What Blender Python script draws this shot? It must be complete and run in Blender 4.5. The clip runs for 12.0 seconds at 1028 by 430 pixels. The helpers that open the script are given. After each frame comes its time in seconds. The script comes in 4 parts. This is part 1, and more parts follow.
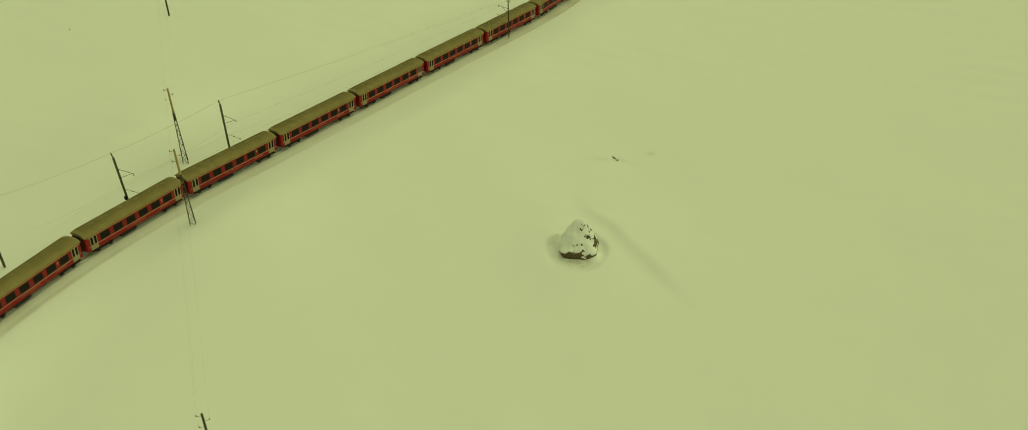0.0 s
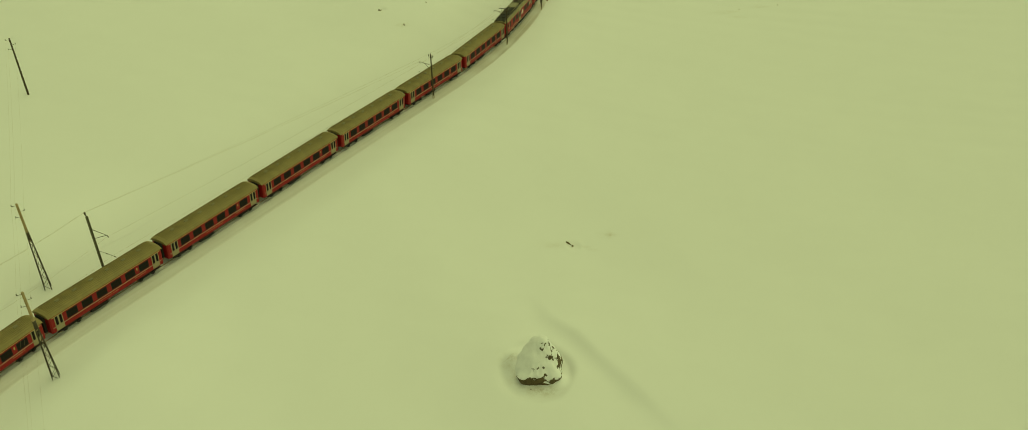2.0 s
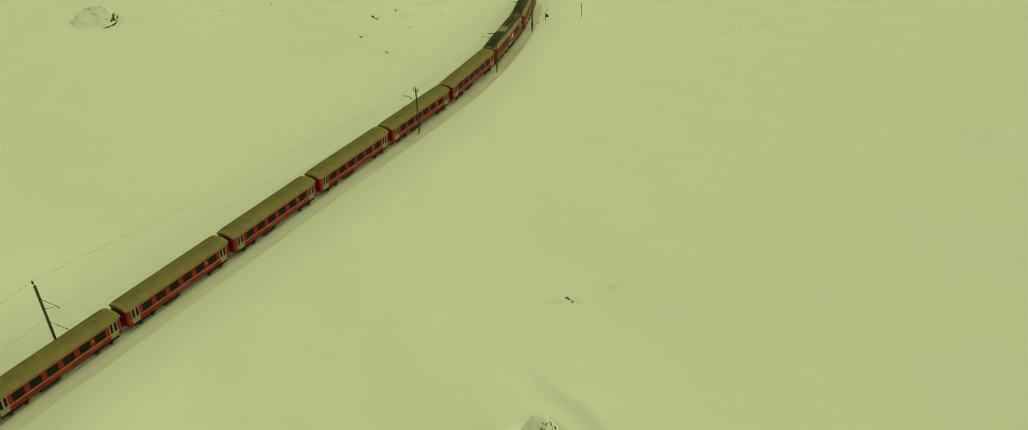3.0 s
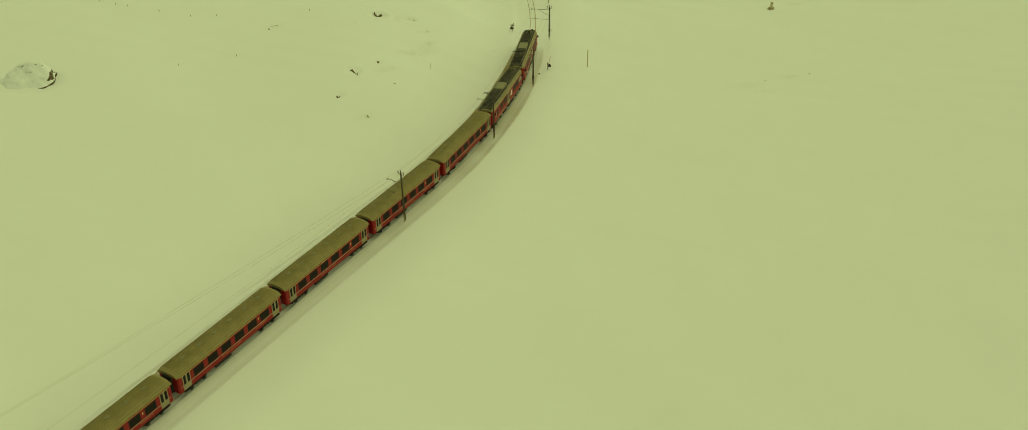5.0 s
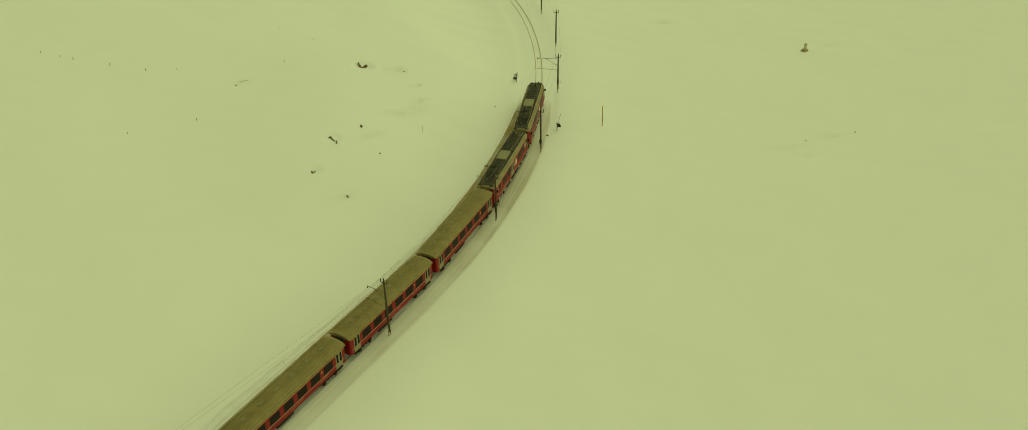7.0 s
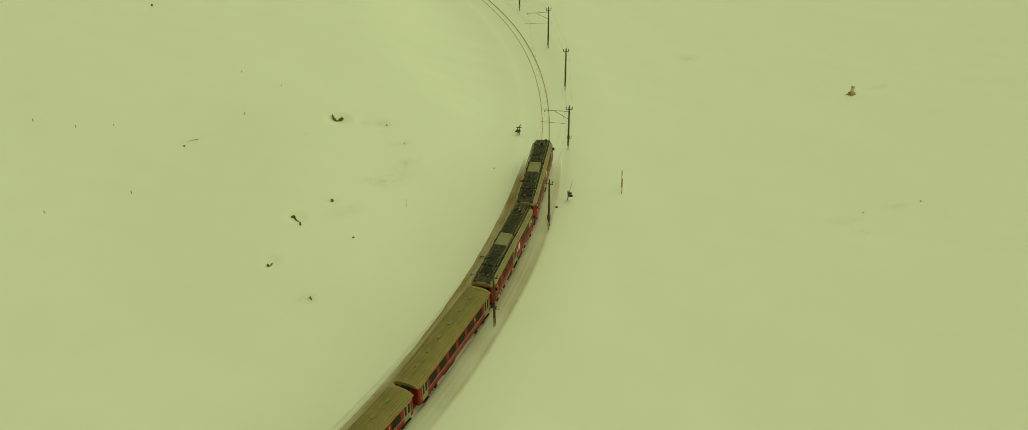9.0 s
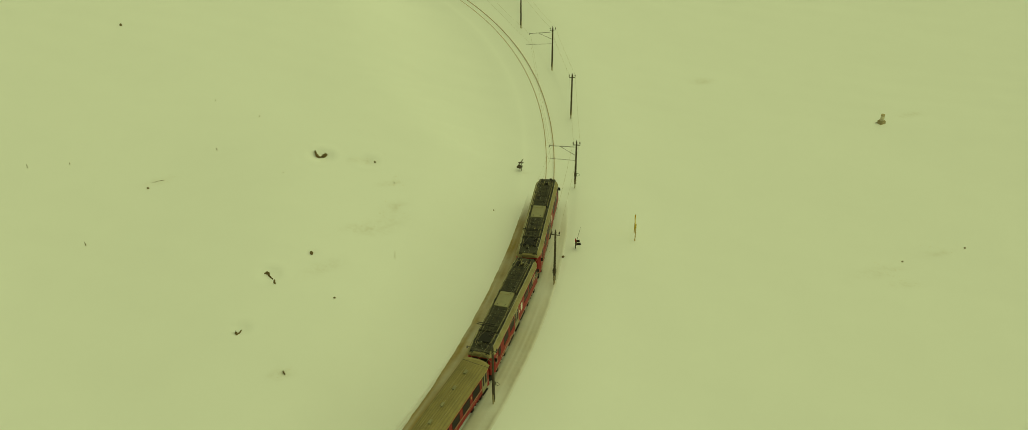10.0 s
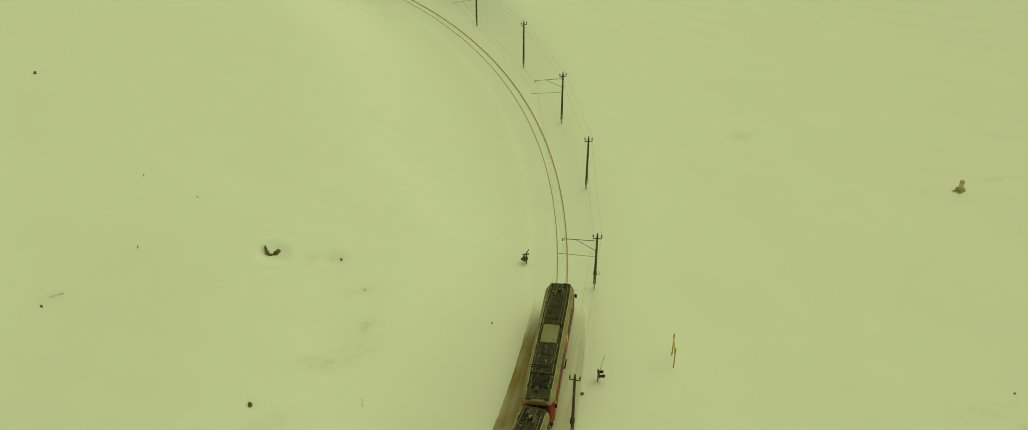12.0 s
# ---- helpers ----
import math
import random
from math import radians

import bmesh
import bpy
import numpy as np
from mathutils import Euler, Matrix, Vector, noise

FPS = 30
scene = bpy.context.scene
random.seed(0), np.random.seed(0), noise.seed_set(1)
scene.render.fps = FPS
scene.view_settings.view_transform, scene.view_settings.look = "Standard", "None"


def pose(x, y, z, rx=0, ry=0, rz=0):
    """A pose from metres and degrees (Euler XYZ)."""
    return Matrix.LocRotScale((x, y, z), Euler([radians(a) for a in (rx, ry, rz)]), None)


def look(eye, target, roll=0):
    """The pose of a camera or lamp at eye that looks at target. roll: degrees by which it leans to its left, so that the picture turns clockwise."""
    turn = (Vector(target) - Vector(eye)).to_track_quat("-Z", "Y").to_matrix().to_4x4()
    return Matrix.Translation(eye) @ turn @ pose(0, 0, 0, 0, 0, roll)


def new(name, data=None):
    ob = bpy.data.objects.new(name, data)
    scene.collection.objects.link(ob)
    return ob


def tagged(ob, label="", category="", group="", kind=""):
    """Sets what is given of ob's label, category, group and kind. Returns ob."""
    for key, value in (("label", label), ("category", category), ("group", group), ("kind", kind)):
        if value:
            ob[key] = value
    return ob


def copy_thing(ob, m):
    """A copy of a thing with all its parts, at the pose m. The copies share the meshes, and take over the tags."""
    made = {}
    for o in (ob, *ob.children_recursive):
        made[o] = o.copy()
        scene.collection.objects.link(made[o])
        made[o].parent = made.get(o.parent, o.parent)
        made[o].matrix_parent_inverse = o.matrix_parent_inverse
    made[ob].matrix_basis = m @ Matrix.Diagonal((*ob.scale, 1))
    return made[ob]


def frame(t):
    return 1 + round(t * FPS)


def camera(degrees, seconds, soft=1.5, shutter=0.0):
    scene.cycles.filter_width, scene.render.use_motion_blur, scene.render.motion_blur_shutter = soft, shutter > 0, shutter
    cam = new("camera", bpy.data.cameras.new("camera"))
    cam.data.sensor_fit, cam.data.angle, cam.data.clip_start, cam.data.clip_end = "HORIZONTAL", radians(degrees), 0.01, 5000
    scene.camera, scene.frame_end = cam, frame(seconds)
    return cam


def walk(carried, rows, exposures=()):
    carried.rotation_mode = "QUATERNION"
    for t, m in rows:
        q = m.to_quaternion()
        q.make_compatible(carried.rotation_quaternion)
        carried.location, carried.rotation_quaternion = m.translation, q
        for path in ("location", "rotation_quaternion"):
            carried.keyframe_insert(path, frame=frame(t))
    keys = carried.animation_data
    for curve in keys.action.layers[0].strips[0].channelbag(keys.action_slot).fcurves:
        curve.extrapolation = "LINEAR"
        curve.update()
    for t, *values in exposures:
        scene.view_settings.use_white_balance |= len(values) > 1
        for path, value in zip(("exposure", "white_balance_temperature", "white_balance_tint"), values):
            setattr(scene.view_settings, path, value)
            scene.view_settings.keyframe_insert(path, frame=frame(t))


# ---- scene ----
cam = camera(55.3, 12.0, soft=0.75)
# Drone flight: eye, point looked at, lean.
PATH = [
    (0, (5.202, -16.342, 84.886), (5.056, -14.734, 83.706), -0.9),
    (0.5, (3.651, -10.162, 83.791), (3.552, -8.546, 82.617), -0.6),
    (1, (2.658, -3.826, 82.926), (2.6, -2.206, 81.755), -0.7),
    (1.5, (2.152, 2.697, 82.134), (2.128, 4.319, 80.962), -1.0),
    (2, (1.464, 8.966, 81.19), (1.474, 10.59, 80.023), -1.1),
    (2.5, (1.027, 15.166, 80.312), (1.053, 16.792, 79.148), -1.1),
    (3, (0.924, 21.307, 80.111), (0.959, 22.933, 78.946), -1.3),
    (5, (-0.104, 47.11, 79.48), (-0.043, 48.724, 78.3), -0.7),
    (5.5, (-0.074, 53.328, 78.884), (-0.012, 54.942, 77.705), -0.6),
    (6, (-0.11, 59.303, 78.241), (-0.048, 60.918, 77.064), -0.7),
    (6.5, (0.118, 65.395, 77.259), (0.179, 67.013, 76.085), -0.8),
    (7, (0.093, 71.769, 76.192), (0.157, 73.387, 75.017), -0.8),
    (9, (0.942, 97.788, 71.316), (1.006, 99.401, 70.135), -0.5),
    (9.5, (1.059, 104.539, 70.016), (1.124, 106.151, 68.833), -0.4),
    (10, (1.176, 111.243, 68.658), (1.243, 112.854, 67.475), -0.3),
    (10.5, (1.151, 118.015, 67.075), (1.222, 119.626, 65.892), -0.2),
    (11, (1.408, 124.84, 65.668), (1.478, 126.449, 64.481), -0.2),
    (11.5, (1.315, 131.575, 64.122), (1.392, 133.182, 62.934), 0.0),
    (12, (1.534, 138.289, 62.789), (1.61, 139.893, 61.597), 0.0),
]
TINT = (-0.01, 22500.0, -43.0)
walk(cam, [(t, look(eye, aim, lean)) for t, eye, aim, lean in PATH], [(0, *TINT), (12, *TINT)])

# ---- light: overcast winter sky with a veiled sun ahead and to the right ----
SUN_ELEVATION, SUN_AZIMUTH = 62.0, 55.0  # degrees; azimuth clockwise from +y
world = bpy.data.worlds.new("overcast_sky")
scene.world = world
world.use_nodes = True
wn, wl = world.node_tree.nodes, world.node_tree.links
sky = wn.new("ShaderNodeTexSky")
sky.sky_type, sky.sun_disc = "NISHITA", False
sky.sun_elevation, sky.sun_rotation = radians(SUN_ELEVATION), radians(SUN_AZIMUTH)
sky.dust_density, sky.air_density, sky.altitude = 6.0, 1.0, 2200
grey = wn.new("ShaderNodeHueSaturation")
grey.inputs["Saturation"].default_value = 0.12
wl.new(sky.outputs[0], grey.inputs["Color"])
wl.new(grey.outputs[0], wn["Background"].inputs["Color"])
wn["Background"].inputs["Strength"].default_value = 0.118
sun = new("sun", bpy.data.lights.new("sun", "SUN"))
sun.data.energy, sun.data.angle, sun.data.color = 0.45, radians(60), (1.0, 0.97, 0.92)
az, el = radians(SUN_AZIMUTH), radians(SUN_ELEVATION)
toward = Vector((math.sin(az) * math.cos(el), math.cos(az) * math.cos(el), math.sin(el)))
sun.matrix_world = look(toward * 300, (0, 0, 0))


# ---- materials ----
def material(name, colour, rough=0.6, metal=0.0, vary=0.15, scale=3.0, fine=40.0, bump=0.0, per_object=0.0, spec=0.5):
    """A painted or natural surface with stains at a large scale, grain at a small one, and relief."""
    m = bpy.data.materials.new(name)
    m.use_nodes = True
    n, l = m.node_tree.nodes, m.node_tree.links
    p = n["Principled BSDF"]
    p.inputs["Roughness"].default_value, p.inputs["Metallic"].default_value = rough, metal
    p.inputs["Specular IOR Level"].default_value = spec
    co = n.new("ShaderNodeTexCoord")
    big, small = n.new("ShaderNodeTexNoise"), n.new("ShaderNodeTexNoise")
    for tex, sc, detail in ((big, scale, 4.0), (small, fine, 3.0)):
        tex.inputs["Scale"].default_value, tex.inputs["Detail"].default_value = sc, detail
        l.new(co.outputs["Object"], tex.inputs["Vector"])
    mix = n.new("ShaderNodeMix")
    mix.data_type = "FLOAT"
    mix.inputs[0].default_value = 0.4
    l.new(big.outputs[0], mix.inputs[2])
    l.new(small.outputs[0], mix.inputs[3])
    ramp = n.new("ShaderNodeMapRange")
    ramp.inputs[1].default_value, ramp.inputs[2].default_value = 0.3, 0.7
    ramp.inputs[3].default_value, ramp.inputs[4].default_value = 1 - vary, 1 + vary
    l.new(mix.outputs[0], ramp.inputs[0])
    tone = n.new("ShaderNodeMix")
    tone.data_type, tone.blend_type = "RGBA", "MULTIPLY"
    tone.inputs[0].default_value = 1.0
    tone.inputs[6].default_value = (*colour, 1)
    l.new(ramp.outputs[0], tone.inputs[7])
    last = tone.outputs[2]
    if per_object:
        info, span, each = n.new("ShaderNodeObjectInfo"), n.new("ShaderNodeMapRange"), n.new("ShaderNodeMix")
        span.inputs[3].default_value, span.inputs[4].default_value = 1 - per_object, 1 + per_object
        l.new(info.outputs["Random"], span.inputs[0])
        each.data_type, each.blend_type = "RGBA", "MULTIPLY"
        each.inputs[0].default_value = 1.0
        l.new(last, each.inputs[6])
        l.new(span.outputs[0], each.inputs[7])
        last = each.outputs[2]
    l.new(last, p.inputs["Base Color"])
    if bump:
        b = n.new("ShaderNodeBump")
        b.inputs["Strength"].default_value, b.inputs["Distance"].default_value = 0.6, bump
        l.new(mix.outputs[0], b.inputs["Height"])
        l.new(b.outputs[0], p.inputs["Normal"])
    return m


def snow_material():
    """Wind-packed snow: almost white, crust and powder in faint patches, short ripples and fine grain."""
    m = material("snow", (0.825, 0.835, 0.84), rough=0.85, vary=0.008, scale=0.045, fine=0.35, spec=0.2)
    n, l = m.node_tree.nodes, m.node_tree.links
    p = n["Principled BSDF"]
    co = n["Texture Coordinate"]
    # crust: ragged patches a few metres wide, a shade greyer than the powder between them
    warp, crust = n.new("ShaderNodeTexNoise"), n.new("ShaderNodeTexNoise")
    warp.inputs["Scale"].default_value, warp.inputs["Detail"].default_value = 0.09, 2.0
    crust.inputs["Scale"].default_value, crust.inputs["Detail"].default_value, crust.inputs["Roughness"].default_value = 0.13, 9.0, 0.62
    bent = n.new("ShaderNodeMix")
    bent.data_type, bent.blend_type = "RGBA", "LINEAR_LIGHT"
    bent.inputs[0].default_value = 6.0
    bent.clamp_factor = False
    l.new(co.outputs["Object"], warp.inputs["Vector"])
    l.new(co.outputs["Object"], bent.inputs[6])
    l.new(warp.outputs["Color"], bent.inputs[7])
    l.new(bent.outputs[2], crust.inputs["Vector"])
    edge = n.new("ShaderNodeMapRange")
    edge.inputs[1].default_value, edge.inputs[2].default_value = 0.47, 0.60
    edge.inputs[3].default_value, edge.inputs[4].default_value = 1.002, 0.996
    l.new(crust.outputs[0], edge.inputs[0])
    tone = n.new("ShaderNodeMix")
    tone.data_type, tone.blend_type = "RGBA", "MULTIPLY"
    tone.inputs[0].default_value = 1.0
    l.new(p.inputs["Base Color"].links[0].from_socket, tone.inputs[6])
    l.new(edge.outputs[0], tone.inputs[7])
    l.new(tone.outputs[2], p.inputs["Base Color"])
    # earth and grass showing through where the snow is thin
    thin, speck, amount, soil = n.new("ShaderNodeAttribute"), n.new("ShaderNodeTexNoise"), n.new("ShaderNodeMath"), n.new("ShaderNodeMix")
    thin.attribute_name = "thin"
    speck.inputs["Scale"].default_value, speck.inputs["Detail"].default_value, speck.inputs["Roughness"].default_value = 1.1, 7.0, 0.7
    l.new(co.outputs["Object"], speck.inputs["Vector"])
    gate = n.new("ShaderNodeMapRange")
    gate.inputs[1].default_value, gate.inputs[2].default_value = 0.42, 0.66
    gate.inputs[3].default_value, gate.inputs[4].default_value = 0.15, 1.0
    l.new(speck.outputs[0], gate.inputs[0])
    amount.operation = "MULTIPLY"
    l.new(thin.outputs["Fac"], amount.inputs[0])
    l.new(gate.outputs[0], amount.inputs[1])
    soil.data_type = "RGBA"
    l.new(amount.outputs[0], soil.inputs[0])
    l.new(tone.outputs[2], soil.inputs[6])
    soil.inputs[7].default_value = (0.38, 0.30, 0.17, 1)
    l.new(soil.outputs[2], p.inputs["Base Color"])
    stretch = n.new("ShaderNodeMapping")
    stretch.inputs["Rotation"].default_value = (0, 0, radians(40))
    stretch.inputs["Scale"].default_value = (0.45, 0.8, 1.0)
    l.new(co.outputs["Object"], stretch.inputs["Vector"])
    ripple, grain = n.new("ShaderNodeTexNoise"), n.new("ShaderNodeTexNoise")
    ripple.inputs["Scale"].default_value, ripple.inputs["Detail"].default_value, ripple.inputs["Roughness"].default_value = 0.5, 7.0, 0.6
    grain.inputs["Scale"].default_value, grain.inputs["Detail"].default_value = 9.0, 3.0
    l.new(stretch.outputs[0], ripple.inputs["Vector"])
    l.new(co.outputs["Object"], grain.inputs["Vector"])
    b1, b2 = n.new("ShaderNodeBump"), n.new("ShaderNodeBump")
    b1.inputs["Strength"].default_value, b1.inputs["Distance"].default_value = 0.3, 0.035
    b2.inputs["Strength"].default_value, b2.inputs["Distance"].default_value = 0.3, 0.01
    l.new(ripple.outputs[0], b1.inputs["Height"])
    l.new(grain.outputs[0], b2.inputs["Height"])
    l.new(b1.outputs[0], b2.inputs["Normal"])
    l.new(b2.outputs[0], p.inputs["Normal"])
    return m


def snowy_rock_material(name, cover, tone=(0.10, 0.085, 0.06)):
    """Lichen-dark rock on which snow lies wherever the face is flat enough to hold it."""
    m = material(name, tone, rough=0.9, vary=0.5, scale=1.2, fine=9.0, bump=0.08, spec=0.2)
    n, l = m.node_tree.nodes, m.node_tree.links
    p = n["Principled BSDF"]
    rock = p.inputs["Base Color"].links[0].from_socket
    geo, split = n.new("ShaderNodeNewGeometry"), n.new("ShaderNodeVectorMath")
    split.operation = "DOT_PRODUCT"
    split.inputs[1].default_value = (-0.17, 0.1, 1.0)  # the wind has plastered it from one side
    l.new(geo.outputs["Normal"], split.inputs[0])
    patch = n.new("ShaderNodeTexNoise")
    patch.inputs["Scale"].default_value, patch.inputs["Detail"].default_value, patch.inputs["Roughness"].default_value = 1.1, 8.0, 0.62
    l.new(n["Texture Coordinate"].outputs["Object"], patch.inputs["Vector"])
    add = n.new("ShaderNodeMath")
    add.operation = "MULTIPLY_ADD"
    add.inputs[1].default_value = 2.2
    l.new(patch.outputs[0], add.inputs[0])
    l.new(split.outputs["Value"], add.inputs[2])
    edge = n.new("ShaderNodeMapRange")
    edge.inputs[1].default_value, edge.inputs[2].default_value = cover, cover + 0.12
    l.new(add.outputs[0], edge.inputs[0])
    mix = n.new("ShaderNodeMix")
    mix.data_type = "RGBA"
    l.new(edge.outputs[0], mix.inputs[0])
    l.new(rock, mix.inputs[6])
    mix.inputs[7].default_value = (0.82, 0.83, 0.84, 1)
    l.new(mix.outputs[2], p.inputs["Base Color"])
    return m


SNOW = snow_material()
ROCK = snowy_rock_material("snow_covered_rock", 1.25, (0.11, 0.085, 0.048))
CRAG = snowy_rock_material("craggy_snowed_rock", 1.32, (0.12, 0.09, 0.05))
BARE = snowy_rock_material("bare_rock", 2.8, (0.18, 0.13, 0.065))
RUST = material("rail_steel", (0.4, 0.275, 0.15), 0.7, 0.0, 0.25, 1.5, 30)
RED = material("red_paint", (0.25, 0.0075, 0.012), 0.5, 0, 0.12, 0.8, 14, 0.0, 0.04, 0.3)
CREAM = material("cream_paint", (0.42, 0.385, 0.28), 0.55, 0, 0.16, 1.4, 12)
GREY_ROOF = material("weathered_roof_sheet", (0.26, 0.21, 0.092), 0.7, 0.1, 0.25, 0.9, 9, 0.003)
HATCH = material("pale_roof_hatch_sheet", (0.25, 0.23, 0.14), 0.6, 0.1, 0.18, 1.1, 12)
DARK = material("sooty_dark_roof", (0.042, 0.038, 0.022), 0.8, 0.0, 0.55, 1.6, 9, 0.006, 0.35)
BLACK = material("grimy_running_gear", (0.02, 0.018, 0.015), 0.8, 0.2, 0.4, 2, 20)
STEEL = material("weathered_steel", (0.115, 0.1, 0.075), 0.6, 0.5, 0.3, 2, 30)
INSULATOR = material("brown_ceramic", (0.06, 0.045, 0.035), 0.3, 0, 0.2, 4, 30)
PALE = material("pale_wood_pole", (0.36, 0.27, 0.15), 0.85, 0, 0.3, 2, 25, 0.004)
WOOD = material("tarred_wood_pole", (0.07, 0.054, 0.032), 0.85, 0, 0.35, 2, 25, 0.005)
WHITE = material("white_paint", (0.75, 0.74, 0.68), 0.5, 0, 0.06, 1.5, 15)
YELLOW = material("yellow_enamel", (0.72, 0.5, 0.02), 0.45, 0, 0.1, 2, 15)
YELLOW_LINE = material("yellow_stripe_paint", (0.5, 0.4, 0.17), 0.5, 0, 0.1, 2, 15)
CONCRETE = material("weathered_concrete", (0.4, 0.33, 0.2), 0.85, 0, 0.2, 2, 18, 0.006)
GLASS = material("dark_tinted_glass", (0.014, 0.012, 0.01), 0.35, 0, 0.1, 1, 10, spec=0.08)


def browned_snow_material():
    """Snow with brown put into its colour, for the shade beside the train and the ridge crests, more or less from place
    to place as the mesh's own value says.
    """
    m = material("browned_snow", (0.28, 0.205, 0.078), 0.9, 0, 0.22, 0.5, 3.5, 0.05, 0, 0.2)
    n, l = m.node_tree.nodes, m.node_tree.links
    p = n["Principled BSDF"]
    brown_tone = p.inputs["Base Color"].links[0].from_socket
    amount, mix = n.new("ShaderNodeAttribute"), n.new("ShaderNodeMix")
    amount.attribute_name = "browning"
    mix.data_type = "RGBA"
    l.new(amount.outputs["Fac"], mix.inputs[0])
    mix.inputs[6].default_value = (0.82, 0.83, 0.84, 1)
    l.new(brown_tone, mix.inputs[7])
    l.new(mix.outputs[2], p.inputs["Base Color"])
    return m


def dusted(m, amount):
    """Blown snow caught in flecks on a dark surface."""
    n, l = m.node_tree.nodes, m.node_tree.links
    p = n["Principled BSDF"]
    fleck, edge, mix = n.new("ShaderNodeTexNoise"), n.new("ShaderNodeMapRange"), n.new("ShaderNodeMix")
    fleck.inputs["Scale"].default_value, fleck.inputs["Detail"].default_value, fleck.inputs["Roughness"].default_value = 4.5, 4.0, 0.75
    l.new(n["Texture Coordinate"].outputs["Object"], fleck.inputs["Vector"])
    edge.inputs[1].default_value, edge.inputs[2].default_value = 0.66 - amount, 0.72 - amount
    l.new(fleck.outputs[0], edge.inputs[0])
    mix.data_type = "RGBA"
    l.new(edge.outputs[0], mix.inputs[0])
    l.new(p.inputs["Base Color"].links[0].from_socket, mix.inputs[6])
    mix.inputs[7].default_value = (0.6, 0.6, 0.58, 1)
    l.new(mix.outputs[2], p.inputs["Base Color"])
    return m


dusted(DARK, 0.03)
dusted(GREY_ROOF, -0.04)
BROWNED_SNOW = browned_snow_material()
DARK_RIB = material("roof_rib_seam", (0.2, 0.16, 0.07), 0.7, 0.1, 0.25, 0.9, 9)
RED_MARK = material("faded_red_lettering", (0.5, 0.2, 0.12), 0.5, 0, 0.1, 2, 15)
STAKE = material("weathered_stake_wood", (0.2, 0.155, 0.085), 0.85, 0, 0.3, 3, 25)
PALE_CONCRETE = material("pale_concrete", (0.62, 0.56, 0.42), 0.85, 0, 0.25, 2, 18, 0.006)
DOOR = material("dull_cream_door_paint", (0.30, 0.26, 0.165), 0.6, 0, 0.2, 1.5, 14)
LATTICE = material("dark_lattice_steel", (0.06, 0.048, 0.03), 0.8, 0.0, 0.3, 2, 30)
OLIVE_STEEL = material("olive_mast_steel", (0.125, 0.115, 0.07), 0.75, 0.0, 0.25, 1.5, 20)
GRASS = material("dry_grass", (0.58, 0.46, 0.27), 0.9, 0, 0.3, 3, 20)
ROOF_EDGE = material("sooted_roof_paint", (0.245, 0.205, 0.1), 0.65, 0.1, 0.3, 1.0, 9, 0.003)
DULL = material("dull_brown_metal", (0.10, 0.075, 0.045), 0.7, 0.2, 0.3, 3, 25)
POST = material("ochre_post_paint", (0.42, 0.27, 0.05), 0.6, 0, 0.25, 2, 20)
WIRE = material("copper_wire", (0.36, 0.31, 0.2), 0.6, 0.2, 0.1, 2, 20)


# ---- mesh helpers ----
def part(name, bm, mat, parent=None, label=""):
    """Links a bmesh as one mesh object under a thing or a part."""
    me = bpy.data.meshes.new(name)
    bmesh.ops.recalc_face_normals(bm, faces=bm.faces)
    bm.to_mesh(me)
    bm.free()
    me.materials.append(mat)
    ob = new(name, me)
    if parent:
        ob.parent = parent
    if label:
        ob["label"] = label
    return ob


def shared(name, me, parent, m, label=""):
    """One more object on an existing mesh, at the pose m under its parent."""
    ob = new(name, me)
    ob.parent = parent
    ob.matrix_basis = m
    if label:
        ob["label"] = label
    return ob


def thing(name, label, category, group="", kind=""):
    return tagged(new(name), label, category, group, kind)


def box(bm, c, size, bevel=0.0, turn=None):
    m = Matrix.Translation(c) @ (turn or Matrix()) @ Matrix.Diagonal((*size, 1))
    made = bmesh.ops.create_cube(bm, size=1.0, matrix=m)
    if bevel:
        edges = list({e for v in made["verts"] for e in v.link_edges})
        bmesh.ops.bevel(bm, geom=edges, offset=bevel, segments=2, profile=0.5, affect="EDGES")
    return bm


def rod(bm, a, b, r1, r2=None, sides=8):
    """A round bar from a to b."""
    a, b = Vector(a), Vector(b)
    d = b - a
    m = Matrix.Translation((a + b) / 2) @ d.to_track_quat("Z", "Y").to_matrix().to_4x4()
    bmesh.ops.create_cone(bm, cap_ends=True, segments=sides, radius1=r1, radius2=r1 if r2 is None else r2, depth=d.length, matrix=m)
    return bm


def loft(bm, rings):
    """Skins closed rings of equal count, with both ends capped."""
    made = [[bm.verts.new(p) for p in ring] for ring in rings]
    for a, b in zip(made, made[1:]):
        for i in range(len(a)):
            j = (i + 1) % len(a)
            bm.faces.new((a[i], a[j], b[j], b[i]))
    bm.faces.new(made[0])
    bm.faces.new(list(reversed(made[-1])))
    return bm


